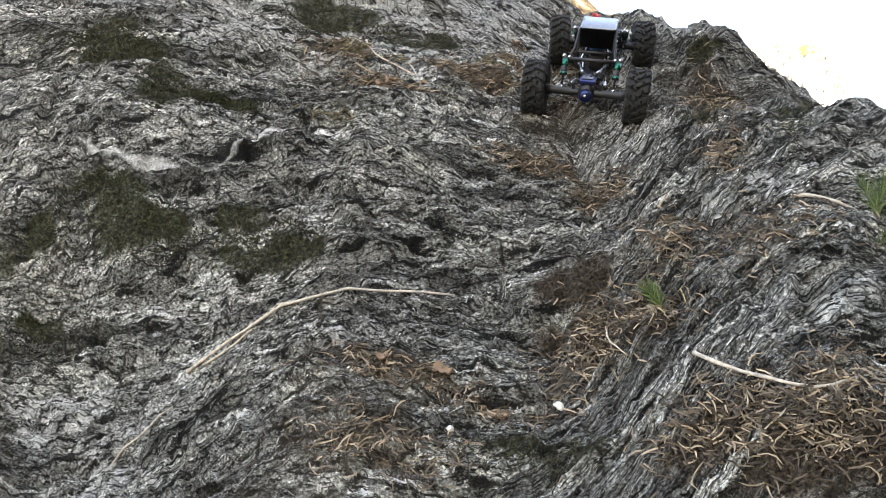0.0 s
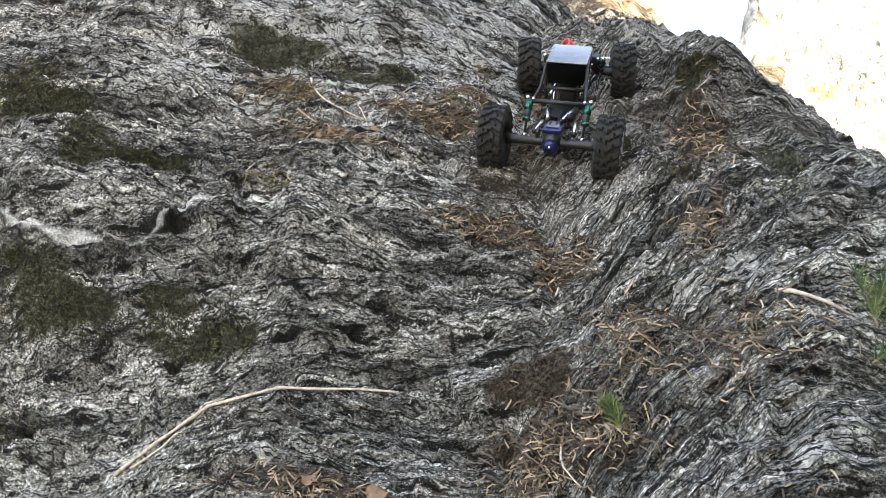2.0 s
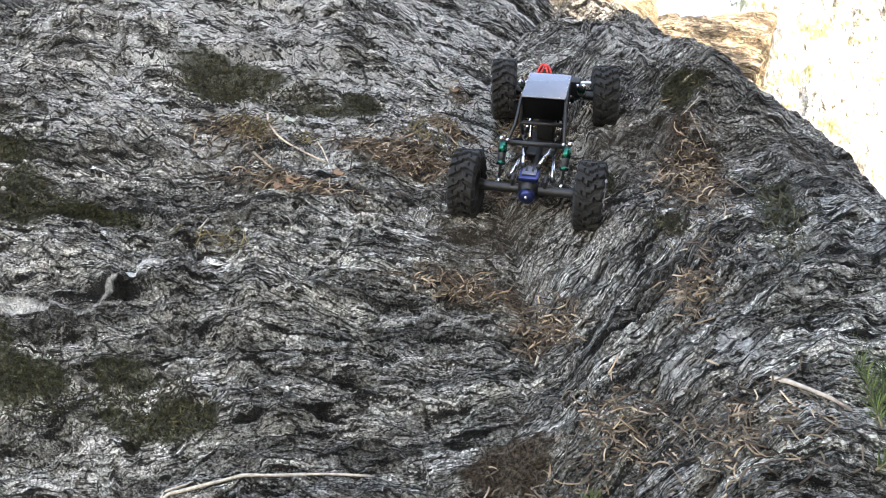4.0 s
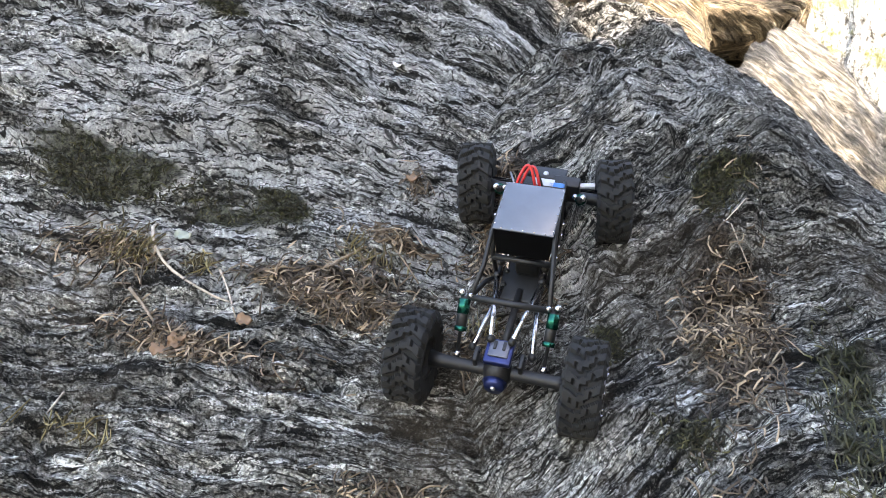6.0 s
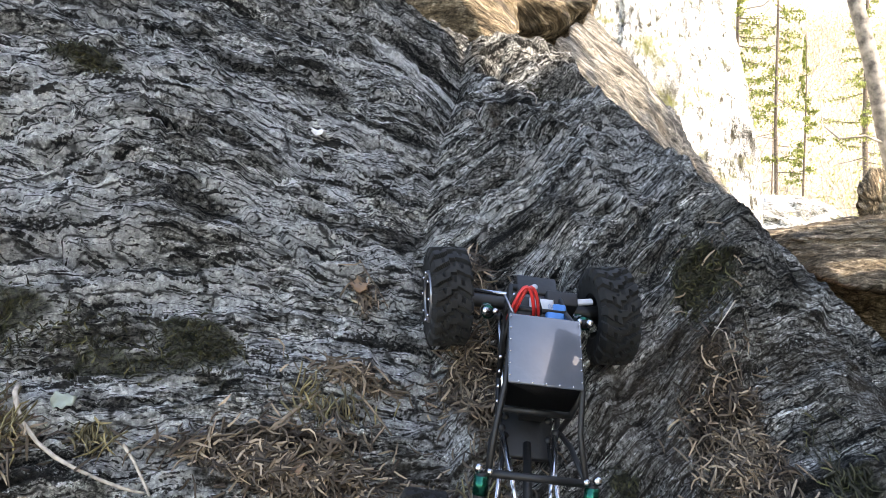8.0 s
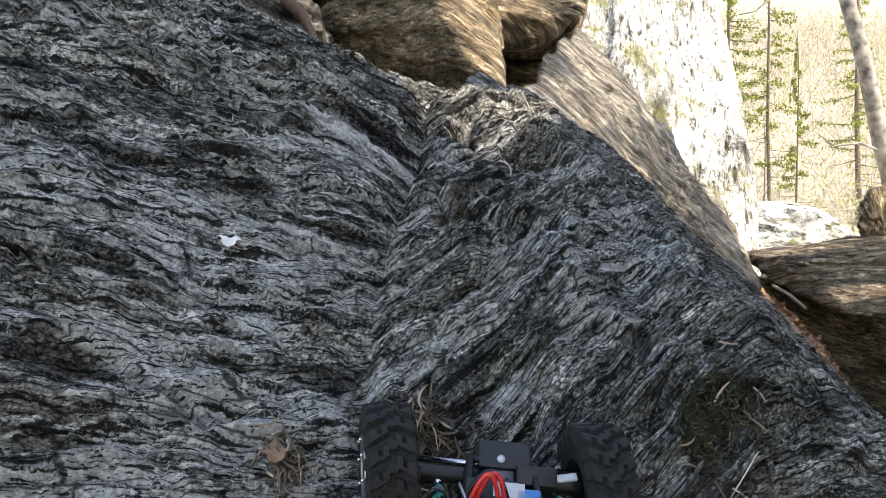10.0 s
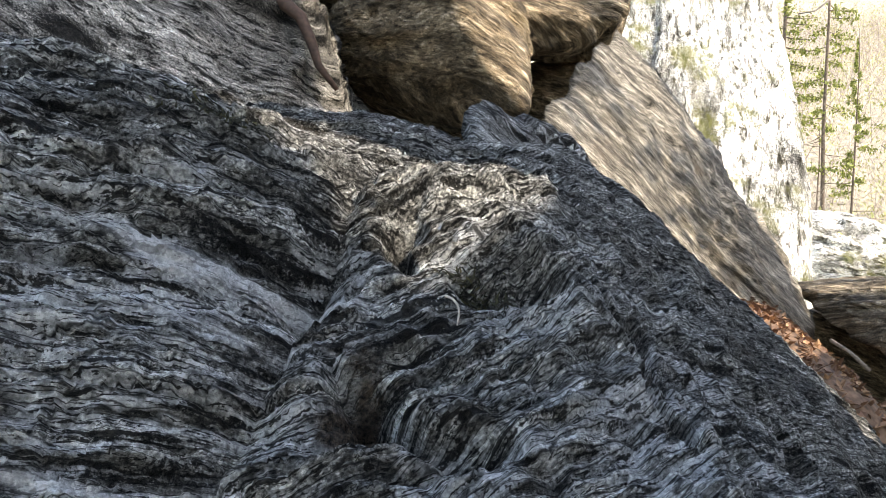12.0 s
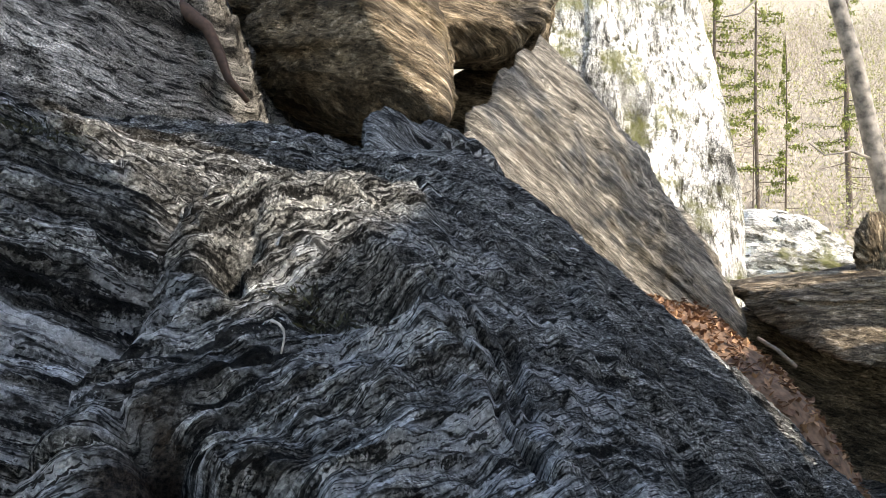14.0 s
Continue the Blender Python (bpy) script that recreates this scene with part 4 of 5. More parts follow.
def strands(places, length, thick, lift, bend=0.35, along=None, segments=3):
    """Thin bent three-sided straws: verts and faces of one mesh."""
    n = len(places)
    a = rng.uniform(0, math.tau, n) if along is None else along + rng.normal(0, 0.5, n)
    tangent_x, tangent_s, up = np.array([1.0, 0, 0]), np.array([0, R2, R2]), np.array(FACE_UP)
    way = np.cos(a)[:, None] * tangent_x + np.sin(a)[:, None] * tangent_s + rng.normal(0, lift, n)[:, None] * up
    way /= np.linalg.norm(way, axis=1)[:, None]
    side = np.cross(way, up)
    side /= np.linalg.norm(side, axis=1)[:, None]
    over = np.cross(side, way)
    size = length * rng.uniform(0.45, 1.4, n)
    curl, arch = rng.normal(0, bend, n), rng.normal(0, bend * 0.6, n)
    start = places + rng.uniform(0.0, 0.006, n)[:, None] * up
    verts = []
    for k in range(segments + 1):
        q = k / segments - 0.5
        mid = start + (size * q)[:, None] * way + (size * curl * (q * q - 0.1))[:, None] * side + (size * np.abs(arch) * (0.25 - q * q))[:, None] * over
        r = thick * rng.uniform(0.7, 1.3, n) * (1.0 if k < segments else 0.4)
        for c in range(3):
            t = math.tau * c / 3
            verts.append(mid + r[:, None] * (math.cos(t) * side + math.sin(t) * over))
    v = np.stack(verts, 1).reshape(-1, 3)
    base = np.arange(n)[:, None] * (3 * (segments + 1))
    faces = []
    for k in range(segments):
        for c in range(3):
            faces.append(base + np.array([3 * k + c, 3 * k + (c + 1) % 3, 3 * k + 3 + (c + 1) % 3, 3 * k + 3 + c]))
    return v, np.concatenate(faces)


def scatter(cx, cs, wx, ws, count):
    return face_point(rng.normal(cx, wx * 0.6, count), rng.normal(cs, ws * 0.6, count))[0]


LITTER_LOW = (  # place, half sizes, straws
    (-0.452, -1.101, 0.156, 0.023, 420), (-0.506, -1.227, 0.109, 0.034, 420), (-0.193, -1.014, 0.052, 0.067, 200), (-0.085, -0.98, 0.063, 0.053, 260), (0.042, -1.217, 0.088, 0.046, 420),
    (-0.036, -0.842, 0.054, 0.055, 200), (0.194, -1.191, 0.06, 0.058, 320), (-0.65, -0.469, 0.131, 0.02, 200), (-0.46, -0.316, 0.075, 0.028, 150), (-0.239, -0.226, 0.038, 0.069, 140),
    (-0.177, -0.956, 0.067, 0.056, 260), (0.086, -0.265, 0.049, 0.212, 220), (0.141, -0.858, 0.074, 0.056, 240), (-0.811, -0.362, 0.076, 0.038, 110),
)
LITTER_HIGH = (
    (0.15, -1.25, 0.1, 0.04, 360),
    (-0.817, -0.356, 0.059, 0.017, 120), (-0.476, -0.351, 0.052, 0.018, 220), (-0.654, -0.471, 0.041, 0.014, 130), (-0.301, -0.588, 0.089, 0.019, 300), (-0.172, -0.644, 0.05, 0.029, 240),
    (0.091, -0.23, 0.04, 0.078, 240), (0.078, -0.618, 0.027, 0.042, 180), (-0.476, -0.346, 0.097, 0.019, 420), (-0.24, -0.195, 0.054, 0.039, 260), (-0.659, -0.478, 0.043, 0.012, 180),
    (-0.262, -0.369, 0.037, 0.025, 160), (0.08, -0.247, 0.047, 0.073, 260), (-0.275, -0.058, 0.025, 0.026, 150), (-0.261, -0.161, 0.031, 0.037, 220), (-0.413, -0.222, 0.036, 0.01, 150),
)
for cx, cs, wx, ws, count in LITTER_LOW + LITTER_HIGH:
    v, f = strands(scatter(cx, cs, wx * 1.15, ws * 1.15, int(count * 1.15)), 0.028, 0.0014, 0.35, 0.6)
    tagged(new("needle_litter", mesh_of("needle_litter", v, f, STRAW, smooth=False)), "dry brown needles and twig bits caught on the rock", "litter", kind="stuff")
TUFTS = (  # place, half sizes, straws, greener
    (-0.438, -0.263, 0.05, 0.018, 130, 1), (-0.771, -0.61, 0.058, 0.012, 90, 1), (-0.782, -0.353, 0.041, 0.013, 120, 1), (-0.682, -0.34, 0.018, 0.012, 90, 1), (-0.419, -0.096, 0.017, 0.019, 80, 0),
    (-0.41, -0.101, 0.012, 0.02, 90, 0), (-0.793, -0.339, 0.048, 0.016, 80, 1), (-0.047, -0.968, 0.031, 0.025, 60, 1), (-0.255, -0.338, 0.021, 0.01, 50, 1), (-0.275, -0.05, 0.022, 0.019, 90, 0),
)
for cx, cs, wx, ws, count, green in TUFTS:
    v, f = strands(scatter(cx, cs, wx, ws, count // 2), 0.036, 0.0013, 0.5, 0.6, along=-math.pi / 2 + 0.2)
    tagged(new("grass_tuft", mesh_of("grass_tuft", v, f, GREENISH if green else STRAW, smooth=False)),
           "wilted yellow-green sprig of needles on the rock" if green else "tuft of dry straw hanging in a crack", "grass", kind="stuff")
for cx, cs, wx, ws in MOSSES:
    count = int(160 + 9000 * wx * ws / 0.04 * 0.35)
    hang = ws > 0.05
    v, f = strands(scatter(cx, cs, wx * 1.1, ws * 1.1, min(count, 1000)), 0.022 if hang else 0.011, 0.0011, 0.5 if hang else 1.2, 0.4, along=-math.pi / 2 if hang else None, segments=2)
    tagged(new("moss", mesh_of("moss", v, f, MOSSY, smooth=False)), "dark olive moss growing in a seam", "moss", kind="stuff")


def draped(points, lift):
    """A smooth line through (x, s) points, laid on the face."""
    fine = []
    for (x0, s0), (x1, s1) in zip(points, points[1:]):
        n = max(2, int(math.hypot(x1 - x0, s1 - s0) / 0.03))
        fine += [(x0 + (x1 - x0) * k / n, s0 + (s1 - s0) * k / n) for k in range(n)]
    fine.append(points[-1])
    q = np.array(fine)
    q[1:-1] = (q[:-2] + 2 * q[1:-1] + q[2:]) / 4
    p = face_point(q[:, 0], q[:, 1])[0]
    h = p @ np.array(FACE_UP)
    for _ in range(3):
        h[1:-1] = np.maximum(h[1:-1], (h[:-2] + h[2:]) / 2)
    p = p + (h - p @ np.array(FACE_UP) + lift)[:, None] * np.array(FACE_UP)
    return [Vector(a) for a in p]


def twig(points, thick, label, material, shoots=()):
    line = draped(points, thick * 1.2)
    n = len(line)
    stem = part("twig", tube(bmesh.new(), line, [thick * (1.0 - 0.55 * k / n) * (1 + 0.12 * math.sin(k * 2.7)) for k in range(n)], 7), material)
    for shoot in shoots:
        side = draped(shoot, thick)
        part("side_shoot", tube(bmesh.new(), side, [thick * 0.7 * (1 - 0.6 * k / len(side)) for k in range(len(side))], 6), material, stem)
    return tagged(stem, label, "twig", group="fallen twigs")


twig([(-0.983, -1.042), (-0.898, -1.01), (-0.819, -0.972), (-0.714, -0.949), (-0.613, -0.923), (-0.536, -0.902), (-0.442, -0.885)], 0.0042, "long dry stick lying along a rock edge", PALEBARK,
     [[(-0.819, -0.972), (-0.765, -0.942), (-0.739, -0.926)], [(-0.944, -1.034), (-0.869, -1.018), (-0.757, -0.968)]])
twig([(0.179, -0.787), (0.221, -0.816), (0.277, -0.832)], 0.0042, "short bare stick on the ridge", PALEBARK)
twig([(0.001, -1.115), (0.068, -1.167), (0.163, -1.203), (0.21, -1.178), (0.261, -1.136)], 0.0036, "forked bare twig among needles", PALEBARK, [[(0.163, -1.203), (0.124, -1.233), (0.093, -1.249)]])
twig([(-0.141, -0.947), (-0.142, -1.002), (-0.123, -1.038), (-0.103, -1.053)], 0.0022, "curved pale rootlet on the rock", PALEBARK)
twig([(-0.762, -0.301), (-0.754, -0.331), (-0.726, -0.364), (-0.685, -0.382), (-0.635, -0.391), (-0.618, -0.389)], 0.0030, "bent grey twig with a hooked end", PALEBARK)
twig([(-0.757, -0.413), (-0.727, -0.433), (-0.695, -0.459)], 0.0032, "straight grey twig on the rock", BARK)
twig([(-0.66, -0.333), (-0.633, -0.36), (-0.603, -0.408)], 0.0024, "thin grey twig on the rock", PALEBARK)
twig([(-0.177, -0.65), (-0.181, -0.699)], 0.0032, "short twig in the gully", PALEBARK)
twig([(0.087, -0.585), (0.086, -0.643)], 0.0024, "pale straight stem on the ridge", PALEBARK)
twig([(-1.134, -1.15), (-1.035, -1.133), (-0.986, -1.11)], 0.0030, "thin dry stick under the slab edge", PALEBARK)
twig([(-0.172, 0.483), (-0.155, 0.475), (-0.148, 0.46), (-0.15, 0.441)], 0.0018, "curled dry stem on pale rock", PALEBARK)
twig([(0.112, -0.034), (0.086, -0.068), (0.061, -0.098)], 0.0012, "hair-thin rootlet on the ridge", PALEBARK)
twig([(0.067, -0.085), (0.09, -0.111), (0.121, -0.13)], 0.0012, "hair-thin rootlet on the ridge", PALEBARK)
twig([(-0.423, -0.228), (-0.392, -0.252), (-0.365, -0.28)], 0.0022, "short dark twig by the needles", BARK)
twig([(-0.802, -0.564), (-0.814, -0.606)], 0.0018, "thin curved stem on the ledge", PALEBARK)
twig([(-0.495, -0.304), (-0.461, -0.257), (-0.41, -0.215)], 0.0030, "dark broken branch under needles", BARK, [[(-0.461, -0.257), (-0.445, -0.276)], [(-0.429, -0.231), (-0.42, -0.252)]])


def dead_leaf(x, s, size, turn, label, material=REDLEAF):
    """A curled leaf with a wavy, toothed edge and a midrib."""
    bm = bmesh.new()
    n, m = 14, 5
    rows = []
    for i in range(n + 1):
        q = i / n
        w = 0.42 * math.sin(math.pi * q**0.8) ** 0.8 * (1 + 0.22 * math.sin(q * 19))
        rows.append([bm.verts.new(((q - 0.5) * size, w * size * (j / (m - 1) * 2 - 1), size * (0.25 * abs(j / (m - 1) * 2 - 1) ** 2 * math.sin(3 * q + 1) + 0.12 * math.sin(6 * q)))) for j in range(m)])
    for a, b in zip(rows, rows[1:]):
        for j in range(m - 1):
            bm.faces.new((a[j], a[j + 1], b[j + 1], b[j]))
    bmesh.ops.remove_doubles(bm, verts=bm.verts, dist=1e-5)
    bmesh.ops.solidify(bm, geom=bm.faces[:], thickness=0.0006)
    leaf = part("dead_leaf", bm, material)
    p = face_point([x], [s])[0][0]
    leaf.matrix_world = Matrix.Translation(Vector(p) + 0.006 * FACE_UP) @ pose(0, 0, 0, 45) @ pose(0, 0, 0, 12, -8, turn)
    return tagged(leaf, label, "leaf", group="fallen leaves")


dead_leaf(-0.424, -1.081, 0.034, 20, "curled red-brown leaf among needles")
dead_leaf(-0.528, -1.093, 0.03, 80, "small brown leaf in the litter")
dead_leaf(-0.325, -1.114, 0.035, 140, "brown leaf among dry needles")
dead_leaf(-0.085, -0.989, 0.035, 50, "dark curled leaf by the gully")
dead_leaf(-0.59, -0.408, 0.022, 10, "tan leaf caught on a ledge")
dead_leaf(-0.652, -0.467, 0.026, 120, "brown leaf on the ledge")
dead_leaf(-0.672, -0.492, 0.028, 60, "brown leaf on the ledge")
dead_leaf(-0.652, -0.476, 0.03, 30, "brown leaf on the ledge")
dead_leaf(-0.47, -0.342, 0.03, 100, "red-brown leaf among needles")
PALELEAF = plain("bleached_leaf", (0.68, 0.66, 0.62), 0.8, 0, 0.2, 90)
dead_leaf(-0.494, 0.133, 0.028, 85, "small bleached white leaf on the rock", PALELEAF)
dead_leaf(-0.711, -0.316, 0.024, 30, "small grey-green leaf by the twig", plain("grey_leaf", (0.30, 0.33, 0.27), 0.8, 0, 0.2, 90))
dead_leaf(-0.42, -0.091, 0.03, 100, "small tan leaf in the straw")
dead_leaf(-0.289, -0.066, 0.03, 160, "small brown leaf in the straw")


def pebble(x, s, size, label, material, seed):
    ob = rock("pebble", [Vector(c) * size for c in ((-1, 0, 0), (1, 0.1, 0), (0, 0.7, 0.1), (0, -0.7, 0), (0.1, 0, 0.55), (-0.3, 0.2, 0.5), (0, 0, -0.5), (0.6, 0.3, 0.3))], material, detail=3, rough=0.05, round_off=0.12, seed=seed)
    ob.matrix_world = Matrix.Translation(Vector(face_point([x], [s])[0][0]) + size * 0.4 * FACE_UP) @ pose(0, 0, 0, 40, 10, 20)
    return tagged(ob, label, "pebble")


pebble(-0.634, -0.469, 0.012, "smooth tan pebble among dry leaves", plain("tan_pebble", (0.36, 0.27, 0.19), 0.7, 0, 0.2, 80), 1)
QUARTZ = plain("quartz_chip", (0.58, 0.57, 0.54), 0.6, 0, 0.2, 60)
pebble(-0.221, -1.069, 0.016, "white quartz chip on the litter", QUARTZ, 2)
pebble(-0.397, -1.168, 0.011, "white quartz chip among needles", QUARTZ, 3)


def spruce_sprig(x, s, length, turn, label):
    """A green sprig: a stem with needles all round its upper side."""
    stem_bm, needles = bmesh.new(), bmesh.new()
    pts = [Vector((0, length * k / 8, 0.10 * length * math.sin(k / 8 * 2.5))) for k in range(9)]
    tube(stem_bm, pts, [0.0022 * (1 - 0.08 * k) for k in range(9)], 6)
    for k in range(70):
        q = (k + 0.5) / 70 * 8
        i = min(int(q), 7)
        p = pts[i].lerp(pts[i + 1], q - i)
        a = k * 2.4
        tip = p + Vector((0.020 * math.cos(a), 0.014, 0.020 * abs(math.sin(a)) + 0.002))
        tube(needles, [p, p.lerp(tip, 0.5) + Vector((0, 0, 0.001)), tip], [0.0008, 0.0009, 0.0003], 3, cap=False)
    sprig = part("spruce_sprig", stem_bm, BARK)
    part("needles", needles, SPRUCE, sprig, "green needles")
    sprig.matrix_world = Matrix.Translation(Vector(face_point([x], [s])[0][0]) + 0.008 * FACE_UP) @ pose(0, 0, 0, 45) @ pose(0, 0, 0, 10, 0, turn)
    return tagged(sprig, label, "sprig")


spruce_sprig(0.309, -0.858, 0.13, 10, "green spruce sprig hanging over the ridge")
spruce_sprig(0.306, -0.842, 0.10, -20, "green spruce sprig on the ridge")
spruce_sprig(0.297, -0.907, 0.10, -60, "green spruce sprig on the ridge")
spruce_sprig(-0.047, -0.978, 0.05, 30, "yellowing spruce sprig by the gully")


# ---- the hollow, the trees and the far side ----
def litter_bed():
    """Soil and leaves in the cleft between the rock face and the slab."""
    x, y = (a.ravel() for a in np.meshgrid(np.linspace(0.2, 1.75, 60), np.linspace(2.2, 4.6, 90)))
    z = -0.31 + 0.22 * (y - 3.64) - 0.36 * (x - 0.95) - 1.6 * softplus(x - 1.42, 0.05) - 1.2 * softplus(0.85 - x, 0.05) - 1.5 * softplus(2.95 - y, 0.08) + 0.03 * fbm(np.stack([x, y, 0 * x], 1) * 4, 4, 61)
    return mesh_of("soil", np.stack([x, y, z], 1), grid_faces(60, 90), plain("leaf_soil", (0.15, 0.09, 0.055), 0.95, 0, 0.6, 30))


bed = tagged(new("leaf_bed", litter_bed()), "bed of orange-brown dead leaves in the cleft", "leaf litter", kind="stuff")


def flat_leaves(name, places, size, material, spread=0.6):
    """Many small bent leaves, two quads each."""
    n = len(places)
    a, tip, roll = rng.uniform(0, math.tau, n), rng.normal(0, spread, n), rng.normal(0, spread, n)
    way = np.stack([np.cos(a) * np.cos(tip), np.sin(a) * np.cos(tip), np.sin(tip)], 1)
    side = np.cross(way, np.stack([0.3 * np.sin(roll), 0.3 * np.cos(roll), np.ones(n)], 1))
    side /= np.linalg.norm(side, axis=1)[:, None]
    up = np.cross(side, way)
    s = size * rng.uniform(0.5, 1.3, n)[:, None]
    v = np.stack([places - way * s, places + side * s * 0.55 + up * s * 0.15, places - side * s * 0.55 + up * s * 0.15, places + way * s, places - up * 0.05 * s], 1).reshape(-1, 3)
    base = np.arange(n)[:, None] * 5
    f = np.concatenate([base + np.array(q) for q in ((0, 4, 1), (4, 3, 1), (0, 2, 4), (4, 2, 3))])
    return mesh_of(name, v, f, material, smooth=False)


px, py = rng.uniform(0.75, 1.6, 2600), rng.uniform(2.25, 4.55, 2600)
pz = -0.31 + 0.22 * (py - 3.64) - 0.36 * (px - 0.95) - 1.6 * softplus(px - 1.42, 0.05) - 1.2 * softplus(0.85 - px, 0.05) - 1.5 * softplus(2.95 - py, 0.08) + 0.03 * fbm(np.stack([px, py, 0 * px], 1) * 4, 4, 61) + rng.uniform(0.0, 0.02, 2600)
ORANGE = varied("orange_leaf", (0.12, 0.055, 0.03), (0.46, 0.27, 0.14))
tagged(new("fallen_leaves", flat_leaves("fallen_leaves", np.stack([px, py, pz], 1), 0.022, ORANGE)), "orange-brown dead leaves in a sunny cleft", "leaves", kind="stuff")


def branch_thing(name, pts, radii, material, label, category):
    return tagged(part(name, tube(bmesh.new(), pts, radii, 8), material), label, category)


branch_thing("root", [(-1.25, 3.35, 1.5), (-1.20, 3.30, 1.2), (-1.14, 3.26, 1.03), (-1.05, 3.22, 0.95), (-0.96, 3.2, 0.88), (-0.91, 3.2, 0.77), (-0.88, 3.2, 0.68), (-0.80, 3.2, 0.58)], [0.05, 0.045, 0.036, 0.032, 0.026, 0.022, 0.017, 0.010],
             plain("red_root", (0.06, 0.034, 0.022), 0.8, 0, 0.4, 40), "reddish bare root running down between two rocks", "root")
branch_thing("dead_stick", [(1.27, 3.27, -0.40), (1.32, 3.20, -0.44), (1.37, 3.14, -0.50)], 0.008, BARK, "pale broken stick in the leaf bed", "stick")
tagged(rock("stump", [(2.30, 4.35, 0.14), (2.42, 4.38, 0.17), (2.36, 4.5, 0.16), (2.24, 4.4, -0.02), (2.28, 4.3, -0.3), (2.5, 4.3, -0.3), (2.46, 4.36, 0.0), (2.3, 4.55, -0.3), (2.5, 4.55, -0.2)],
            BROWN, grain=(1, 0.2, 0.2), detail=5, rough=0.6, seed=41), "rough broken stump standing on dark rock", "stump")

NEEDLE = varied("conifer_needles", (0.12, 0.15, 0.03), (0.42, 0.46, 0.12))
YOUNG = varied("young_leaves", (0.30, 0.31, 0.10), (0.62, 0.61, 0.28))
TRUNK = plain("spruce_bark", (0.13, 0.10, 0.075), 0.9, 0, 0.5, 25)
BIRCH = plain("birch_bark", (0.20, 0.18, 0.155), 0.75, 0, 0.75, 9)


def conifer(base, height, thick, start, density, reach, label, seed, drop=0.25):
    """A spruce: bare dead branches low down, thin green sprays above."""
    r = random.Random(seed)
    tree = tagged(new("spruce_tree"), label, "tree")
    tree.location = base
    part("trunk", tube(bmesh.new(), [(0.02 * math.sin(k), 0.02 * math.cos(k * 1.7), height * k / 10) for k in range(11)], [thick * (1 - 0.085 * k) for k in range(11)], 8), TRUNK, tree)
    limbs, places = bmesh.new(), []
    for k in range(density):
        z = height * (0.12 + 0.86 * k / density)
        a, long = r.uniform(0, math.tau), reach * (1.05 - k / density) * r.uniform(0.5, 1.1)
        way = Vector((math.cos(a), math.sin(a), -drop + r.uniform(-0.1, 0.25)))
        line = [Vector((0, 0, z)) + way * long * q / 4 + Vector((0, 0, 0.12 * long * (q / 4) ** 2)) for q in range(5)]
        tube(limbs, line, [0.012 * thick / 0.06 * (1 - 0.2 * q) for q in range(5)], 4, cap=False)
        if z / height > start:
            for _ in range(int(130 * long / reach) + 30):
                q = r.uniform(0.2, 1.0)
                places.append(line[0].lerp(line[4], q) + Vector((r.gauss(0, 0.09 * long), r.gauss(0, 0.09 * long), r.gauss(-0.03, 0.035))))
    tagged(part("branchwork", limbs, TRUNK, tree, "thin bare branches"), kind="stuff")
    part_crown = new("crown", flat_leaves("crown", np.array([tuple(p) for p in places]), 0.034, NEEDLE, 0.9))
    part_crown.parent = tree
    part_crown["label"] = "sparse green needle sprays"
    return tree


conifer((6.02, 15.4, -1.6), 9.5, 0.052, 0.40, 60, 1.3, "slender spruce with bare lower trunk", 1)
conifer((6.42, 15.0, -1.6), 5.6, 0.036, 0.45, 40, 0.7, "young thin spruce with green top", 2)
conifer((5.35, 15.8, -1.6), 9.0, 0.075, 0.2, 80, 1.5, "dark spruce beside the cliff", 3)
conifer((6.75, 17.5, -1.4), 4.0, 0.04, 0.9, 14, 0.4, "thin dead sapling on the slope", 4)
conifer((9.6, 19.0, -1.0), 10.0, 0.09, 0.3, 70, 1.4, "spruce on the hillside", 5)


def birch():
    tree = tagged(new("birch_tree"), "leaning pale birch with a bare side branch", "tree")
    tree.location = (-0.32, 0, 0)
    part("trunk", tube(bmesh.new(), [(6.0, 9.3, -1.7), (5.6, 9.2, -0.2), (5.22, 9.1, 1.0), (4.98, 9.05, 2.0), (4.7, 9.0, 2.9), (4.55, 9.0, 4.2)], [0.14, 0.12, 0.105, 0.095, 0.085, 0.06], 12), BIRCH, tree)
    for line, r in (([(4.72, 9.0, 2.85), (4.4, 8.95, 2.92), (3.9, 8.9, 2.80), (3.45, 8.85, 2.72)], 0.035), ([(5.3, 9.1, 0.9), (4.9, 9.0, 1.02), (4.6, 9.0, 0.98), (4.42, 9.0, 1.12)], 0.018),
                    ([(4.3, 8.94, 2.9), (4.1, 8.9, 3.2)], 0.018), ([(3.9, 8.9, 2.80), (3.6, 8.85, 2.55), (3.4, 8.8, 2.5)], 0.012)):
        part("limb", tube(bmesh.new(), line, [r * (1 - 0.2 * k) for k in range(len(line))], 7), BIRCH, tree)
    return tree


birch()


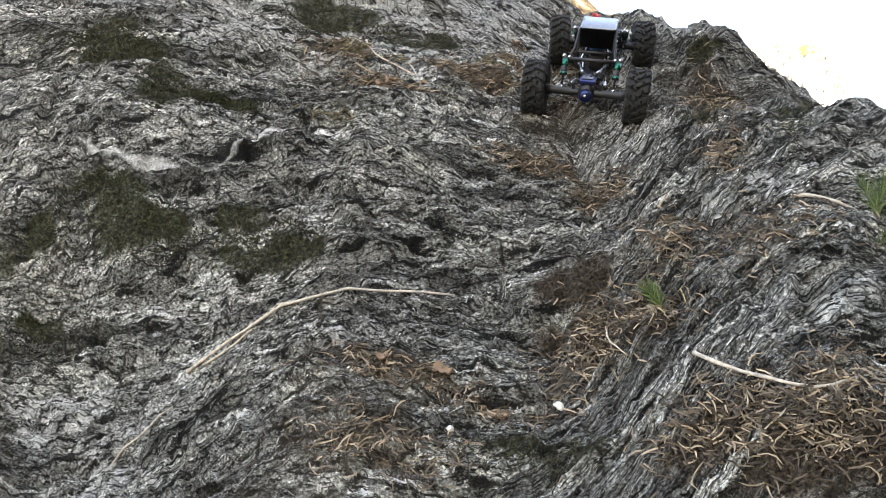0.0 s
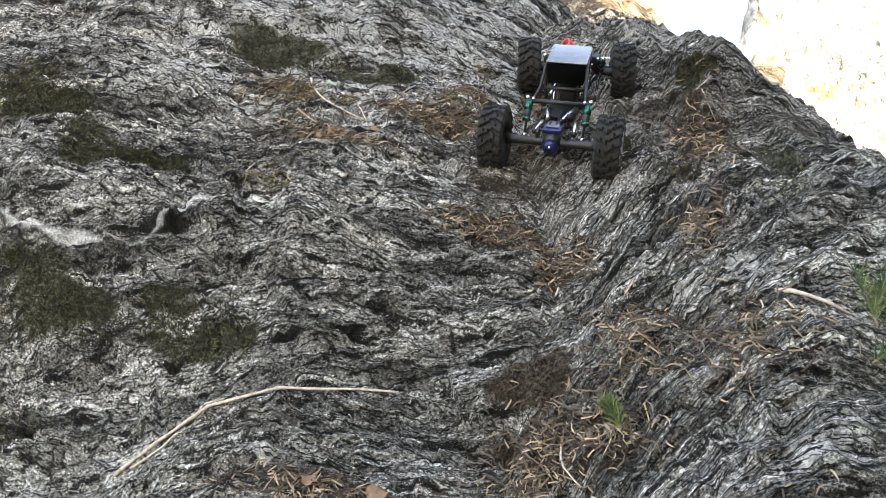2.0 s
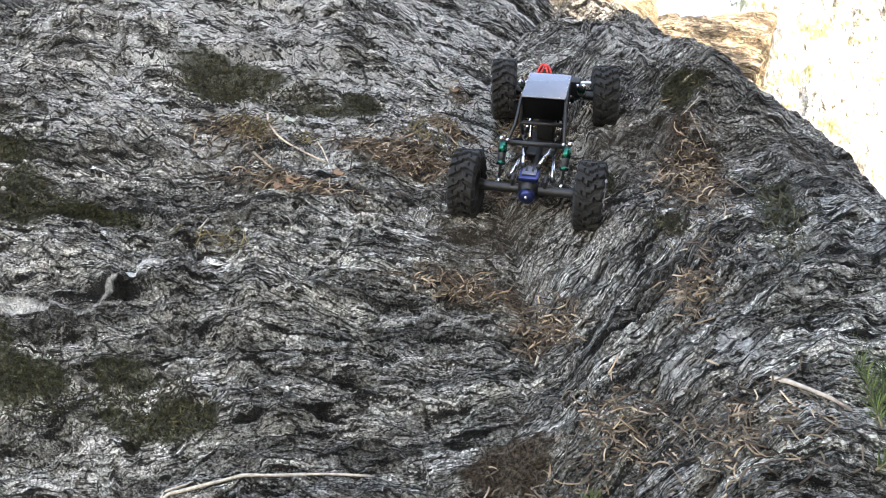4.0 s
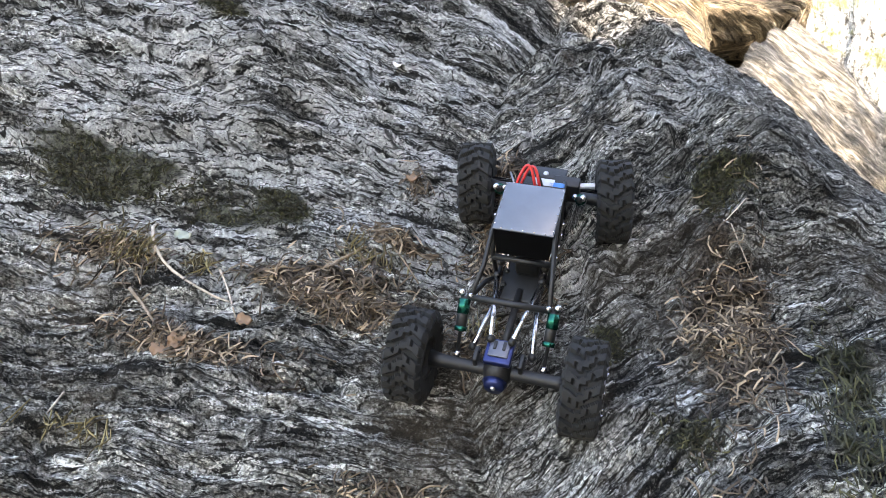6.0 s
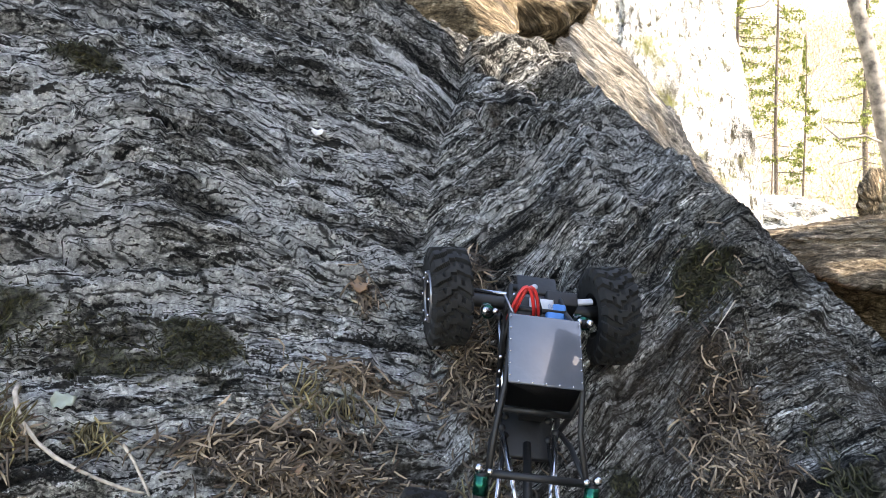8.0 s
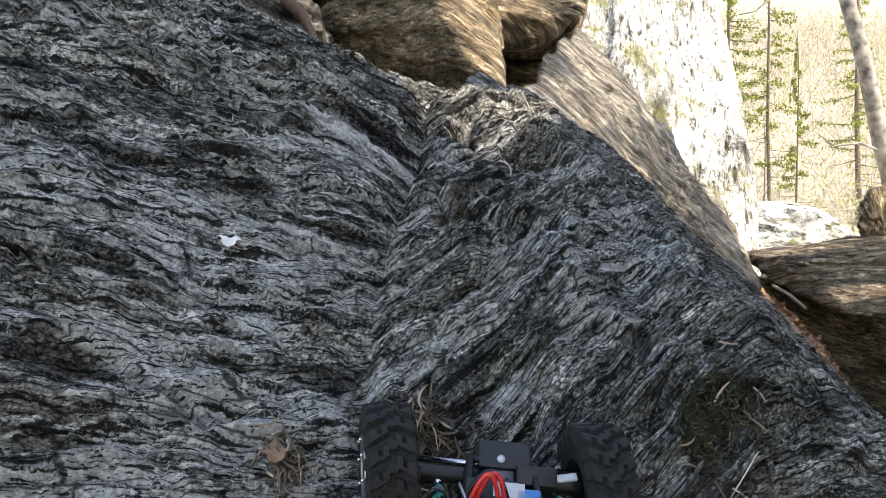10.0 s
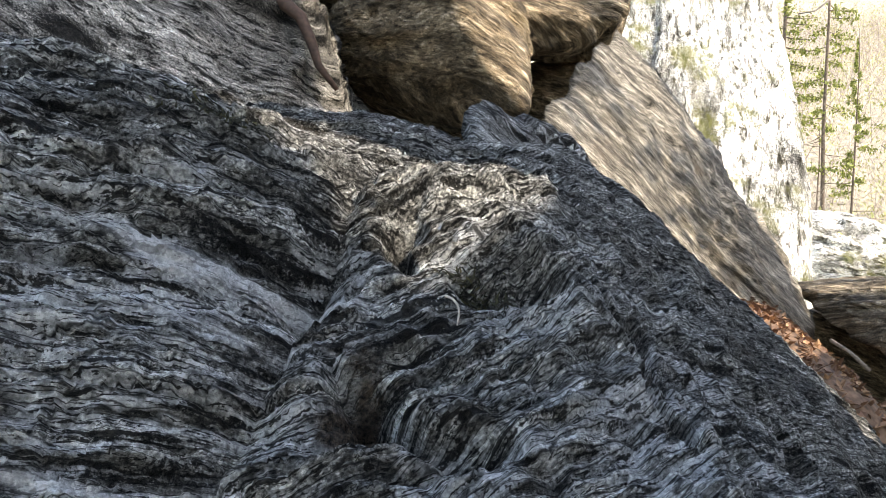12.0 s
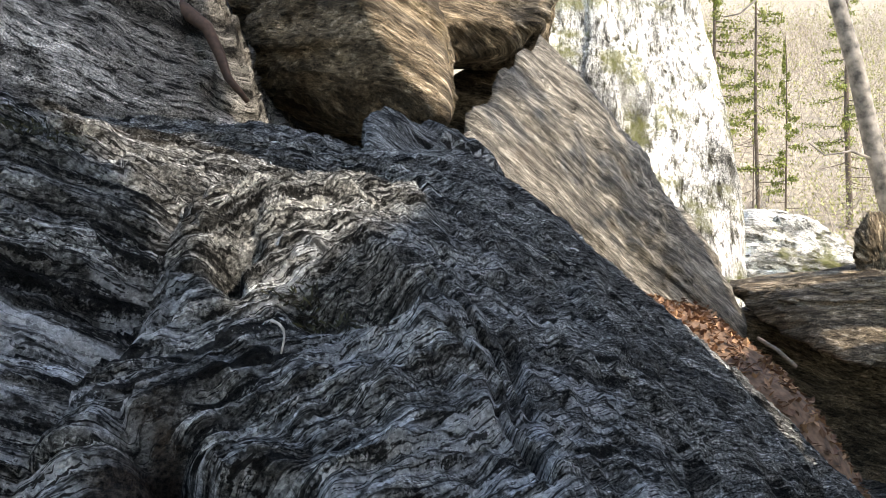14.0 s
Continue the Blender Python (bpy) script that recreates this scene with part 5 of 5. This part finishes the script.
def brush(count, leaves, box, label, seed):
    """Bare thickets on the far slope with a haze of young leaves."""
    r = np.random.default_rng(seed)
    x, y = r.uniform(box[0], box[1], count), r.uniform(box[2], box[3], count)
    z = -2.6 + 0.06 * np.clip(y, -10, 12) + 0.55 * softplus(y - 15, 2.0) * np.exp(-np.clip(y - 15, 0, None) / 220)
    tall = r.uniform(0.5, 2.4, count)
    lean = r.normal(0, 0.55, (count, 2))
    bow = r.normal(0, 0.4, (count, 2))
    thick = r.uniform(0.004, 0.013, count)
    verts = []
    for k in range(4):
        q = k / 3
        for c in range(3):
            t = math.tau * c / 3
            rad = thick * (1 - 0.75 * q)
            verts.append(np.stack([x + lean[:, 0] * tall * q + bow[:, 0] * tall * q * q + rad * math.cos(t), y + lean[:, 1] * tall * q + rad * math.sin(t), z + tall * q], 1))
    v = np.stack(verts, 1).reshape(-1, 3)
    base = np.arange(count)[:, None] * 12
    f = np.concatenate([base + np.array([3 * k + c, 3 * k + (c + 1) % 3, 3 * k + 3 + (c + 1) % 3, 3 * k + 3 + c]) for k in range(3) for c in range(3)])
    tagged(new("brush", mesh_of("brush", v, f, varied("bare_brush", (0.20, 0.16, 0.13), (0.62, 0.56, 0.48)), smooth=False)), label, "brush", kind="stuff")
    pick = r.integers(0, count, leaves)
    q = r.uniform(0.3, 1.0, leaves)
    places = np.stack([x[pick] + lean[pick, 0] * tall[pick] * q + r.normal(0, 0.15, leaves), y[pick] + lean[pick, 1] * tall[pick] * q + r.normal(0, 0.15, leaves), z[pick] + tall[pick] * q], 1)
    keep = vnoise(places * 0.45, 77) > -0.05
    tagged(new("young_leaves", flat_leaves("young_leaves", places[keep], 0.045, YOUNG, 0.9)), "haze of young yellow-green leaves on the thicket", "leaves", kind="stuff")


brush(9000, 70000, (2.5, 26, 13.5, 42), "bare spring thicket on the far slope", 8)


def shade_tree():
    """The broadleaf tree whose sparse crown dapples the slab."""
    r = np.random.default_rng(21)
    tree = tagged(new("tree"), "sparse broadleaf tree casting dappled shade", "tree")
    part("trunk", tube(bmesh.new(), [(6.0, 1.6, -2.5), (5.6, 1.7, 1.0), (5.2, 1.8, 4.0), (5.0, 1.9, 7.0)], [0.2, 0.16, 0.12, 0.05], 10), TRUNK, tree)
    limbs, places = bmesh.new(), []
    for k in range(11):
        z = r.uniform(2.2, 6.5)
        a = Vector((5.3, 1.8, z))
        b = a + Vector((r.normal(0, 1.1), r.normal(0.3, 1.0), r.uniform(0.1, 0.9)))
        tube(limbs, [a, a.lerp(b, 0.5) + Vector((0, 0, 0.1)), b], [0.04, 0.025, 0.008], 5, cap=False)
        for _ in range(3):
            c = a.lerp(b, r.uniform(0.4, 1.1))
            places.append(np.array(c) + r.normal(0, 0.13, (60, 3)))
    tagged(part("branchwork", limbs, TRUNK, tree, "bare limbs"), kind="stuff")
    crown = new("crown", flat_leaves("crown", np.concatenate(places), 0.06, NEEDLE, 0.9))
    crown.parent = tree
    return tree


shade_tree()
